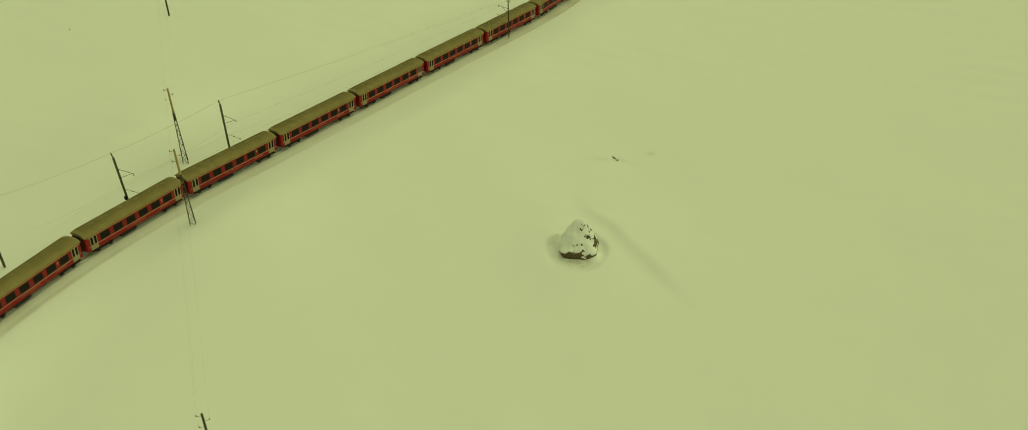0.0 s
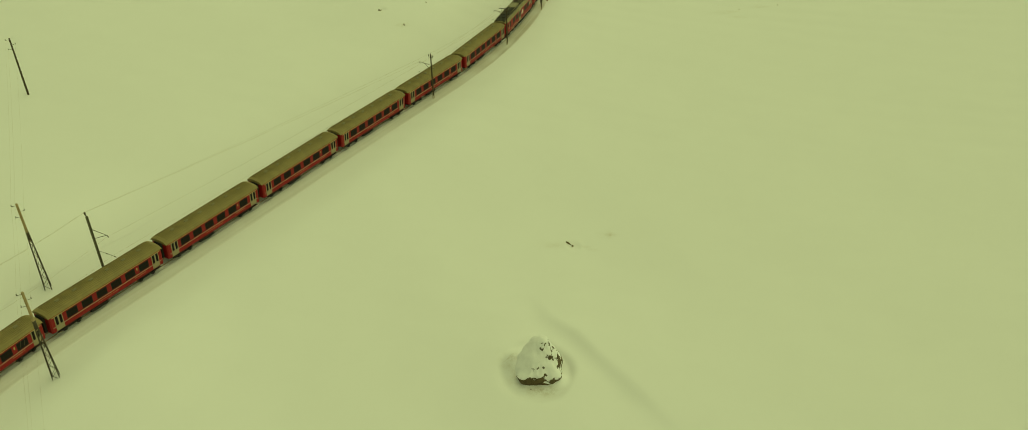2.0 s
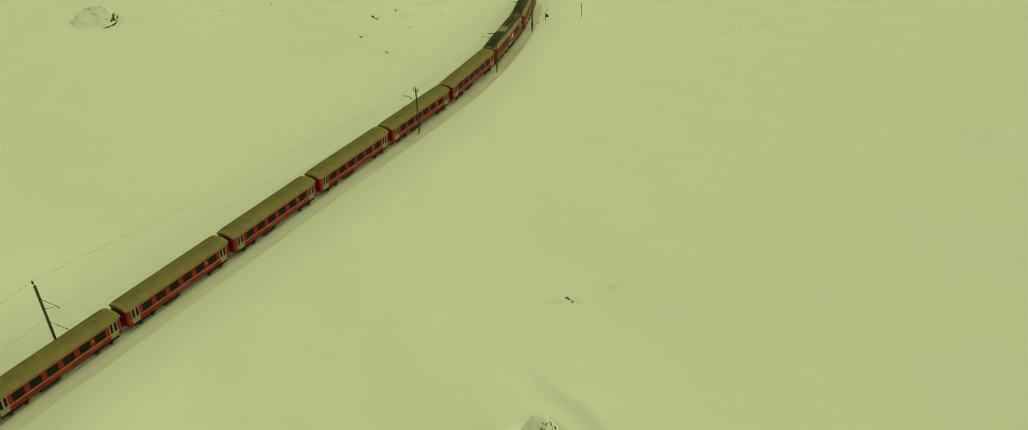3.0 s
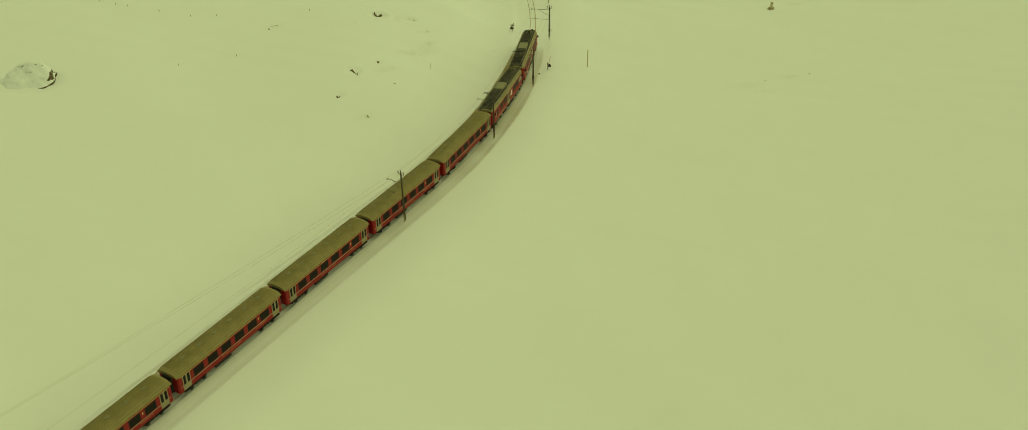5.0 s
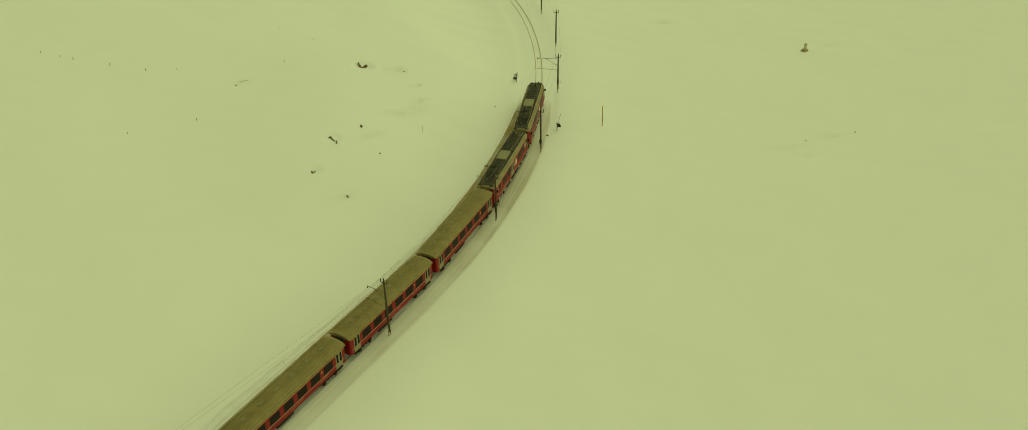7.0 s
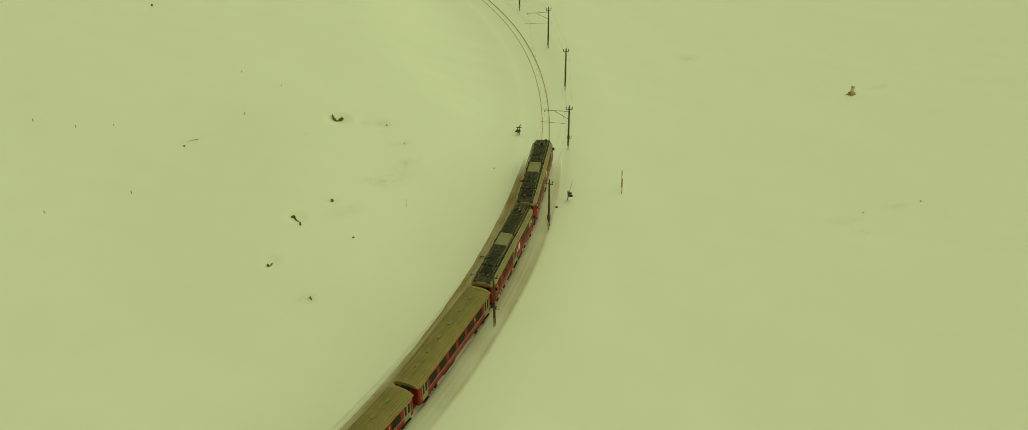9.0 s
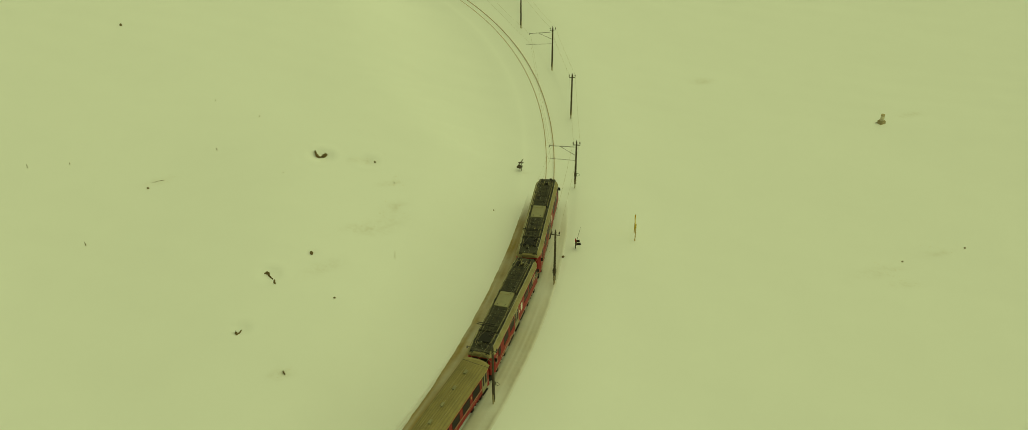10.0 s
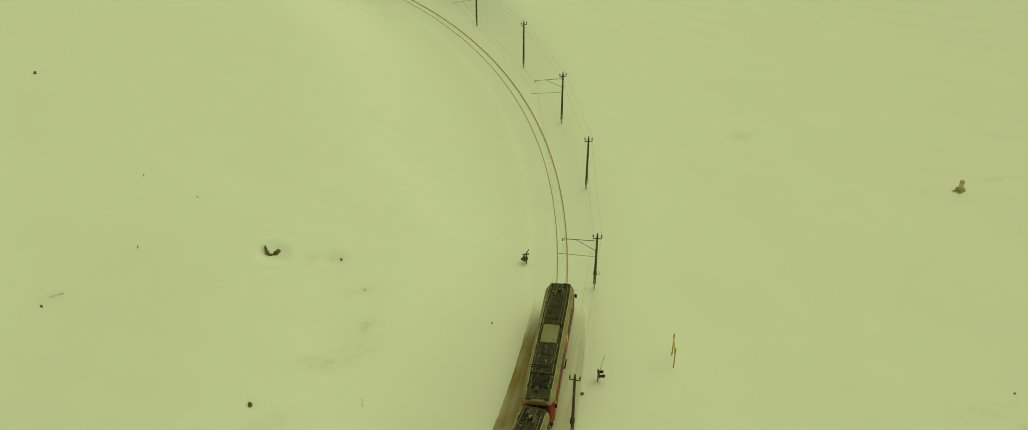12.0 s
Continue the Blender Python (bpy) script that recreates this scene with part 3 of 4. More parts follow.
def door(parent, x, side, leaves=2, w=1.25, low=0.95, high=2.95):
    bm = bmesh.new()
    box(bm, (x, side * 1.33, (low + high) / 2), (w, 0.05, high - low), 0.01)
    ob = part("door", bm, DOOR, parent, "pale cream folding door with narrow dark windows")
    for i in range(leaves):
        px = x + (i + 0.5 - leaves / 2) * w / leaves
        pane = bmesh.new()
        box(pane, (px, side * 1.352, 2.22), (w / leaves * 0.6, 0.03, 1.1), 0.01)
        part("pane", pane, GLASS, ob)
    step = bmesh.new()
    box(step, (x, side * 1.33, low - 0.2), (w, 0.22, 0.06), 0.01)
    part("step", step, BLACK, ob)
    return ob


def bogie(car, x, base=2.4):
    bm = bmesh.new()
    for sy in (-1, 1):
        box(bm, (x, 1.02 * sy, 0.5), (base + 0.9, 0.14, 0.24), 0.02)
        for sx in (-1, 1):
            box(bm, (x + sx * base / 2, 1.1 * sy, 0.42), (0.4, 0.26, 0.34), 0.03)
        for k in (-0.25, 0.25):
            rod(bm, (x + k, 1.14 * sy, 0.45), (x + k, 1.14 * sy, 0.88), 0.1)
    box(bm, (x, 0, 0.6), (0.6, 2.0, 0.2), 0.02)
    frame_ob = part("bogie", bm, BLACK, car, "grimy black bogie frame with springs")
    for sx in (-1, 1):
        wheel = bmesh.new()
        for sy in (-1, 1):
            rod(wheel, (x + sx * base / 2, 0.44 * sy, 0.4), (x + sx * base / 2, 0.57 * sy, 0.4), 0.4, None, 20)
        rod(wheel, (x + sx * base / 2, -0.45, 0.4), (x + sx * base / 2, 0.45, 0.4), 0.07)
        part("wheelset", wheel, RUST, frame_ob)


def bars(parent, x0, x1, z, side, height, mat=None, seed=0):
    """Lettering too small to read, as plain bars."""
    rnd = random.Random(seed)
    bm = bmesh.new()
    x = x0
    while x < x1:
        w = rnd.uniform(0.2, 0.5)
        box(bm, ((x + min(x + w, x1)) / 2, side * 1.334, z), (min(w, x1 - x), 0.006, height))
        x += w + 0.09
    part("lettering", bm, mat or WHITE, parent)


def body_half(w, low, high):
    """Half of a car's section, from the sill up to the gutter."""
    return [(w, low), (w, high - 0.5), (w - 0.05, high - 0.1), (w - 0.13, high)]


def motor_car(label, placard):
    car = thing("motor_car", label, "train car", "cars of the train")
    bm = bmesh.new()
    plan = ((-7.95, 1.02), (-7.85, 1.1), (-7.45, 1.325), (-4, 1.325), (0, 1.325), (4, 1.325), (7.45, 1.325), (7.85, 1.1), (7.95, 1.02))
    loft(bm, [ring(x, mirror_profile(body_half(w, 0.9, 3.05))) for x, w in plan])
    part("body", bm, RED, car, "glossy red painted car body")
    bm = bmesh.new()
    rings = []
    for x, w, up in ((-8.02, 1.02, -0.16), (-7.88, 1.14, -0.06), (-7.4, 1.32, 0), (0, 1.32, 0), (7.4, 1.32, 0), (7.88, 1.14, -0.06), (8.02, 1.02, -0.16)):
        half = [(w, 2.98), (w + 0.03, 3.04), (w - 0.08, 3.26 + up), (w - 0.38, 3.42 + up), (w * 0.4, 3.5 + up)]
        rings.append(ring(x, mirror_profile(half)))
    loft(bm, rings)
    part("roof", bm, ROOF_EDGE, car, "weathered olive-cream roof with rounded edges")
    # stripes
    for side in (-1, 1):
        bm = bmesh.new()
        box(bm, (0, side * 1.329, 0.98), (14.5, 0.012, 0.06))
        part("sill_stripe", bm, CREAM, car)
        bm = bmesh.new()
        box(bm, (0, side * 1.345, 3.0), (14.5, 0.04, 0.05), 0.008)
        part("rain_gutter", bm, CREAM, car)
        for x in (-5.95, -3.8, -1.85, 3.25, 5.0, 7.05):
            window(car, x, 2.25, 0.62 if abs(x) > 5.5 else 1.35, 0.85, side)
        door(car, -0.3, side)
        if placard:
            bm = bmesh.new()
            box(bm, (6.15, side * 1.332, 2.3), (1.15, 0.02, 0.55), 0.01)
            plate = part("placard", bm, CREAM, car, "cream placard with lines of small lettering")
            bm = bmesh.new()
            for z, w in ((2.42, 0.9), (2.3, 0.7), (2.18, 0.95)):
                box(bm, (6.15, side * 1.344, z), (w, 0.006, 0.05))
            part("lettering", bm, RED, plate)
        else:
            bars(car, 5.85, 6.6, 2.35, side, 0.1, None, 5)
            bars(car, 5.85, 6.5, 2.05, side, 0.08, None, 6)
        bm = bmesh.new()
        box(bm, (1.5, side * 1.332, 2.1), (0.55, 0.02, 0.8), 0.01)
        part("route_panel", bm, WHITE, car, "white information panel")
        bm = bmesh.new()
        box(bm, (0.75, side * 1.332, 2.0), (0.16, 0.014, 0.3))
        part("class_mark", bm, WHITE, car)
        bars(car, -5.6, -2.2, 1.25, side, 0.1, CREAM, 3)
        # square cab-door window with a pale frame
        for x in (-6.8,) + ((7.35,) if placard else ()):
            fr = bmesh.new()
            for cx, cz, sx, sz in ((0, 0.32, 0.46, 0.05), (0, -0.32, 0.46, 0.05), (-0.21, 0, 0.05, 0.6), (0.21, 0, 0.05, 0.6)):
                box(fr, (x + cx, side * 1.337, 2.0 + cz), (sx, 0.02, sz))
            part("door_frame", fr, CREAM, car)
    # ends
    for end in (-1, 1):
        for y in (-0.45, 0.45):
            fr = bmesh.new()
            box(fr, (end * 7.94, y, 2.35), (0.05, 0.74, 0.95), 0.02)
            ob = part("cab_window", fr, BLACK, car)
            pane = bmesh.new()
            box(pane, (end * 7.962, y, 2.35), (0.02, 0.64, 0.84), 0.005)
            part("pane", pane, GLASS, ob)
        for y in (-0.6, 0.6):
            bm = bmesh.new()
            rod(bm, (end * 7.93, y, 1.35), (end * 8.05, y, 1.35), 0.13, 0.12, 14)
            part("headlight", bm, WHITE, car, "round white-rimmed headlight")
        bm = bmesh.new()
        rod(bm, (end * 7.9, 0, 0.75), (end * 8.4, 0, 0.75), 0.09)
        rod(bm, (end * 8.3, 0, 0.75), (end * 8.36, 0, 0.75), 0.2, None, 14)
        part("buffer", bm, BLACK, car)
        bm = bmesh.new()
        loft(bm, [ring(end * 7.75, [(-1.1, 0.2), (1.1, 0.2), (1.1, 0.85), (-1.1, 0.85)]), ring(end * 8.1, [(-0.8, 0.18), (0.8, 0.18), (0.85, 0.6), (-0.85, 0.6)])])
        part("snow_plough", bm, BLACK, car)
        for y in (-1.3,):
            bm = bmesh.new()
            box(bm, (end * 7.45, y * 1.12, 2.45), (0.1, 0.22, 0.38), 0.02)
            rod(bm, (end * 7.45, y, 2.5), (end * 7.45, y * 1.12, 2.5), 0.02)
            part("mirror", bm, BLACK, car)
    # underframe
    bm = bmesh.new()
    box(bm, (0, 0, 0.72), (15.4, 2.2, 0.3), 0.03)
    for x, w in ((-1.9, 1.6), (0.4, 1.2), (2.2, 1.5)):
        box(bm, (x, 0, 0.5), (w, 2.46, 0.45), 0.03)
    part("underframe", bm, BLACK, car)
    for x in (-5.3, 5.3):
        bogie(car, x)
    # roof equipment
    bm = bmesh.new()
    loft(bm, [ring(x, [(-w, 3.36 + d), (w, 3.36 + d), (w - 0.06, 3.52 + d), (-w + 0.06, 3.52 + d)]) for x, w, d in ((-7.95, 0.8, -0.14), (-7.3, 1.0, -0.04), (-5, 1.04, 0), (5, 1.04, 0), (7.3, 1.0, -0.04), (7.95, 0.8, -0.14))])
    walk_deck = part("roof_deck", bm, DARK, car, "sooty dark deck under the roof gear")
    for y in (-1.07, 1.07):
        bm = bmesh.new()
        for x0, x1, y0, y1, z0, z1 in ((-7.2, -5, y * 0.95, y, 3.5, 3.54), (-5, 5, y, y, 3.54, 3.54), (5, 7.2, y, y * 0.95, 3.54, 3.5)):
            rod(bm, (x0, y0, z0), (x1, y1, z1), 0.028, None, 6)
        part("edge_rail", bm, CREAM, walk_deck, "thin pale rail along the roof edge")
        clamp = part("cable_clamp", box(bmesh.new(), (0, 0, 0), (0.5, 0.1, 0.06), 0.01), BLACK, walk_deck)
        clamp.matrix_basis = Matrix.Translation((-6.4, y * 0.9, 3.55))
        for k in range(1, 9):
            shared("cable_clamp", clamp.data, walk_deck, Matrix.Translation((-6.4 + 1.6 * k, y * 0.9, 3.55)))
    bm = bmesh.new()
    box(bm, (0.1, 0, 3.64), (2.45, 1.42, 0.34), 0.05)
    hatch = part("roof_hatch", bm, HATCH, car, "pale sheet-metal roof hatch")
    bm = bmesh.new()
    box(bm, (0.85, 0, 3.815), (0.03, 1.3, 0.015))
    for y in (-0.69, 0.69):
        box(bm, (0.1, y, 3.815), (2.4, 0.025, 0.015))
    part("hatch_seam", bm, GREY_ROOF, hatch)
    for x, y in ((1.05, -0.4), (-0.85, 0.4), (-0.85, -0.4)):
        part("hatch_grip", box(bmesh.new(), (x, y, 3.83), (0.22, 0.05, 0.05), 0.01), DULL, hatch)
    for x0, x1 in ((-5.05, -1.22), (1.42, 5.88)):
        bm = bmesh.new()
        box(bm, ((x0 + x1) / 2, 0, 3.6), (x1 - x0, 1.7, 0.26), 0.03)
        bank = part("resistor_bank", bm, DARK, car, "sooty dark resistor bank on the roof")
        n = int((x1 - x0) / 0.3)
        for i in range(n):
            x = x0 + (i + 0.5) * (x1 - x0) / n
            bm = bmesh.new()
            box(bm, (x, 0, 3.74), (0.24, 1.56, 0.03), 0.01)
            part("slat", bm, DARK, bank)
        for y in (-0.28, 0.28):
            part("divider", box(bmesh.new(), ((x0 + x1) / 2, y, 3.765), (x1 - x0, 0.05, 0.06)), BLACK, bank)
        for k, (u, y) in enumerate(((0.2, 0.35), (0.24, -0.3), (0.5, 0.1), (0.72, 0.42), (0.76, -0.2), (0.9, 0.25))):
            bm = bmesh.new()
            rod(bm, (x0 + u * (x1 - x0), y, 3.74), (x0 + u * (x1 - x0), y, 3.88), 0.05, 0.035, 8)
            part("insulator", bm, DULL, bank, "small brown roof insulator")
        for y in (-0.84, 0.84):
            bm = bmesh.new()
            rod(bm, (x0, y, 3.76), (x1, y, 3.76), 0.022, None, 6)
            part("edge_rail", bm, ROOF_EDGE, bank)
    for x0, x1, end in ((5.9, 7.86, 1), (-7.86, -5.1, -1)):
        bm = bmesh.new()
        a, b = (x0, x1) if end > 0 else (x1, x0)
        loft(bm, [ring(a, [(-1.02, 3.3), (1.02, 3.3), (0.95, 3.6), (-0.95, 3.6)]), ring((a + 3 * b) / 4, [(-1.0, 3.25), (1.0, 3.25), (0.92, 3.56), (-0.92, 3.56)]), ring(b, [(-1.0, 3.2), (1.0, 3.2), (0.93, 3.5), (-0.93, 3.5)])])
        deck = part("end_deck", bm, DARK, car, "sooty dark end of the roof")
        for i in range(3):
            bm = bmesh.new()
            x = a + end * (0.1 + 0.28 * i)
            rod(bm, (x - 0.12, -0.75, 3.68), (x + 0.12, -0.3, 3.84), 0.035, 0.03)
            part("insulator", bm, HATCH if end > 0 else INSULATOR, deck, "slanting pale insulator rod")
        for y in (-0.62, 0.62):
            bm = bmesh.new()
            box(bm, (a + end * 0.9, y, 3.6), (1.5, 0.2, 0.12), 0.02)
            part("cable_duct", bm, BLACK, deck)
        for k, y in enumerate((-0.8, -0.3, 0.25, 0.8)):
            bm = bmesh.new()
            rod(bm, (a + end * 0.05, y, 3.63), (a + end * (1.5 + 0.1 * k), y * 0.9, 3.59), 0.025, None, 6)
            part("conduit", bm, ROOF_EDGE, deck)
        bm = bmesh.new()
        rod(bm, (a + end * 0.2, -0.75, 3.64), (a + end * 0.2, 0.75, 3.64), 0.03, None, 6)
        part("busbar", bm, STEEL, deck)
    # cable runs and small boxes over the gear
    for x0, y0, x1, y1 in ((-5.0, 0.62, -1.4, 0.55), (1.5, -0.58, 5.7, -0.62), (-4.2, -0.7, -4.2, 0.7), (3.4, -0.7, 3.4, 0.7), (5.2, -0.75, 6.9, -0.3), (-6.8, 0.7, -5.0, 0.2)):
        part("cable_run", rod(bmesh.new(), (x0, y0, 3.8), (x1, y1, 3.8), 0.028, None, 6), STEEL, car)
    for x, y, w in ((-2.2, 0.3, 0.5), (2.4, -0.35, 0.45), (4.6, 0.4, 0.4), (-4.6, -0.35, 0.55), (6.6, -0.1, 0.5), (-7.0, 0.15, 0.45)):
        part("junction_box", box(bmesh.new(), (x, y, 3.72), (w, 0.3, 0.24), 0.03), DARK, car)
    rnd = random.Random(21 + placard)
    for k in range(34):
        x = rnd.choice((rnd.uniform(-7.4, -5.2), rnd.uniform(-5.0, -1.3), rnd.uniform(1.5, 5.8), rnd.uniform(5.9, 7.5)))
        y, w, h = rnd.uniform(-0.8, 0.8), rnd.uniform(0.06, 0.3), rnd.uniform(0.05, 0.16)
        mat = rnd.choice((DARK, BLACK, DARK, DULL, ROOF_EDGE))
        if rnd.random() < 0.5:
            part("fitting", box(bmesh.new(), (x, y, 3.72 + h / 2), (w, rnd.uniform(0.06, 0.25), h), 0.01), mat, car)
        else:
            part("cable_run", rod(bmesh.new(), (x, y, 3.78), (x + rnd.uniform(-0.7, 0.7), max(-0.85, min(0.85, y + rnd.uniform(-0.7, 0.7))), 3.8), 0.02, None, 5), mat, car)
    # pantograph on the trailing end
    pan = part("pantograph", box(bmesh.new(), (-5.9, 0, 3.66), (1.4, 1.2, 0.08), 0.02), BLACK, car, "dark tubular pantograph raised to the wire")
    for name, a, b, r in (("lower_arm", (-5.5, 0.45, 3.7), (-6.5, 0.3, 4.35), 0.035), ("lower_arm", (-5.5, -0.45, 3.7), (-6.5, -0.3, 4.35), 0.035),
                          ("upper_arm", (-6.5, 0.3, 4.35), (-5.6, 0.3, 4.95), 0.028), ("upper_arm", (-6.5, -0.3, 4.35), (-5.6, -0.3, 4.95), 0.028),
                          ("collector_bar", (-5.5, -0.85, 5.0), (-5.5, 0.85, 5.0), 0.04), ("collector_bar", (-5.75, -0.85, 5.0), (-5.75, 0.85, 5.0), 0.04)):
        part(name, rod(bmesh.new(), a, b, r, None, 6), BLACK, pan)
    return car


def carriage(label):
    car = thing("passenger_carriage", label, "train car", "cars of the train")
    bm = bmesh.new()
    loft(bm, [ring(x, mirror_profile(body_half(w, 0.9, 3.0))) for x, w in ((-7.95, 1.2), (-7.8, 1.32), (0, 1.325), (7.8, 1.32), (7.95, 1.2))])
    part("body", bm, RED, car, "glossy red painted car body")
    bm = bmesh.new()
    rings = []
    for x, up in ((-8.05, -0.14), (-7.7, -0.02), (0, 0), (7.7, -0.02), (8.05, -0.14)):
        rings.append(ring(x, mirror_profile([(1.30, 2.93), (1.36, 2.97), (1.26, 3.16 + up), (0.98, 3.36 + up), (0.5, 3.48 + up)])))
    loft(bm, rings)
    roof = part("roof", bm, GREY_ROOF, car, "olive-grey ribbed sheet roof")
    for k in range(11):
        y = -1.15 + 0.23 * k
        z = float(np.interp(abs(y), (0, 0.5, 0.98, 1.26), (3.48, 3.48, 3.36, 3.16)))
        bm = bmesh.new()
        box(bm, (0, y, z), (15.2, 0.035, 0.07))
        part("rib", bm, DARK_RIB, roof)
    for x in (-5.7, -3.4, -1.1, 1.2, 3.5, 5.8):
        bm = bmesh.new()
        box(bm, (x, 0, 3.55), (0.5, 0.26, 0.18), 0.04)
        part("ventilator", bm, HATCH, roof, "small pale roof ventilator")
    for side in (-1, 1):
        for z, mat, name in ((1.52, CREAM, "waist_stripe"), (2.82, YELLOW_LINE, "class_stripe")):
            bm = bmesh.new()
            box(bm, (0, side * 1.329, z), (15.4, 0.012, 0.06))
            part(name, bm, mat, car)
        for i in range(6):
            window(car, -5.1 + i * 2.04, 2.15, 1.38, 0.92, side)
        for x in (-6.85, 6.85):
            door(car, x, side, 2, 1.05, 0.95, 2.8)
        bars(car, -1.8, 1.2, 1.25, side, 0.06, RED_MARK, 8)
        bars(car, 3.6, 5.2, 1.28, side, 0.08, RED_MARK, 4)
        bm = bmesh.new()
        box(bm, (4.08, side * 1.332, 2.3), (0.14, 0.014, 0.28))
        part("class_mark", bm, YELLOW_LINE, car)
    for end in (-1, 1):
        bm = bmesh.new()
        box(bm, (end * 8.05, 0, 1.95), (0.4, 1.1, 2.1), 0.05)
        part("gangway", bm, BLACK, car, "black folded gangway bellows")
        bm = bmesh.new()
        rod(bm, (end * 7.95, 0, 0.7), (end * 8.42, 0, 0.7), 0.09)
        part("buffer", bm, BLACK, car)
    bm = bmesh.new()
    box(bm, (0, 0, 0.75), (15.2, 2.1, 0.25), 0.03)
    box(bm, (-1.5, 0, 0.5), (2.4, 2.3, 0.4), 0.03)
    part("underframe", bm, BLACK, car)
    for x in (-5.4, 5.4):
        bogie(car, x, 1.8)
    return car


def car_pose(s):
    a, b = on_line(s - 5.35), on_line(s + 5.35)
    d = b - a
    mid = (a + b) / 2
    return Matrix.Translation(mid) @ Matrix.Rotation(math.atan2(d.y, d.x), 4, "Z") @ Matrix.Rotation(-math.asin(d.z / d.length), 4, "Y") @ Matrix.Rotation(-cant(s), 4, "X")


LEAD, PITCH = 7.5, 16.75
motor_car("red electric motor car with cream roof edges and sooty roof gear", False).matrix_basis = car_pose(LEAD)
motor_car("red electric motor car with a cream placard and sooty roof gear", True).matrix_basis = car_pose(LEAD - PITCH)
coach = carriage("red passenger carriage with an olive-grey ribbed roof")
coach.matrix_basis = car_pose(LEAD - 2 * PITCH)
for k in range(3, 10):
    copy_thing(coach, car_pose(LEAD - k * PITCH))


def flank_shade(side, inner, near, far, s0, s1, shade_across, seed):
    """Shade put into the snow's colour along one flank of the train: a strip that widens away from the nose, with a
    ragged edge and lumps, its strength listed from inner to outer side.
    """
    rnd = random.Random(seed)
    cols, verts, faces, browning, edge, s, rows = 12, [], [], [], 0.0, s1, 0
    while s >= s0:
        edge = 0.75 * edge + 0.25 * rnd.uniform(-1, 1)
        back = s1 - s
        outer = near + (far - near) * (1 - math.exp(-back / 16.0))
        thick = min(1.0, back / 6.0) * (1.0 if side < 0 else float(np.interp(s, (-60, -25), (0.5, 1.0))))  # painted fainter on the straight
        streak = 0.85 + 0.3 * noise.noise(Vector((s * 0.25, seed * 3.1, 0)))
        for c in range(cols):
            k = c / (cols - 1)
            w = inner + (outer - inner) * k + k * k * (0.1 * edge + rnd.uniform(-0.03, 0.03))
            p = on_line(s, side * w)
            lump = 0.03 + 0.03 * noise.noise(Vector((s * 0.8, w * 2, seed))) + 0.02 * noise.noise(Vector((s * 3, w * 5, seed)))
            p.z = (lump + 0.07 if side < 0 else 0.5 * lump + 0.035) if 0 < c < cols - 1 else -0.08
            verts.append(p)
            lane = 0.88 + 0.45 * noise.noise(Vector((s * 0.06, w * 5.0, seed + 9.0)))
            browning.append(max(0.0, min(1.0, float(np.interp(k, np.linspace(0, 1, len(shade_across)), shade_across)) * thick * streak * lane)))
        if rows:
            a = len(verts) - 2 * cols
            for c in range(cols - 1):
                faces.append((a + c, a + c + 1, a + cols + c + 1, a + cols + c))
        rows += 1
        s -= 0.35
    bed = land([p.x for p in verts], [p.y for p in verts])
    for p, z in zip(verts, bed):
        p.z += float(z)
    me = bpy.data.meshes.new("flank_shade")
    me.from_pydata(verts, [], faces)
    me.attributes.new("browning", "FLOAT", "POINT").data.foreach_set("value", browning)
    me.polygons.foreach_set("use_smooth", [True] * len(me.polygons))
    me.materials.append(BROWNED_SNOW)
    tagged(new("flank_shade", me), "snow strip tinted brown for the shade along the train flank", "snow", kind="stuff")


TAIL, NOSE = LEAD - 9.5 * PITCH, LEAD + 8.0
# Shade of the train and the cutting wall, tinted brown into the snow.
flank_shade(-1, 0.8, 2.7, 4.1, TAIL, NOSE + 1.5, (0.8, 0.95, 1.05, 1.1, 1.15, 1.1), 3)
flank_shade(1, 0.8, 2.6, 3.7, TAIL, NOSE + 1.0, (0.7, 0.6, 0.5, 0.5, 0.6, 0.2), 4)


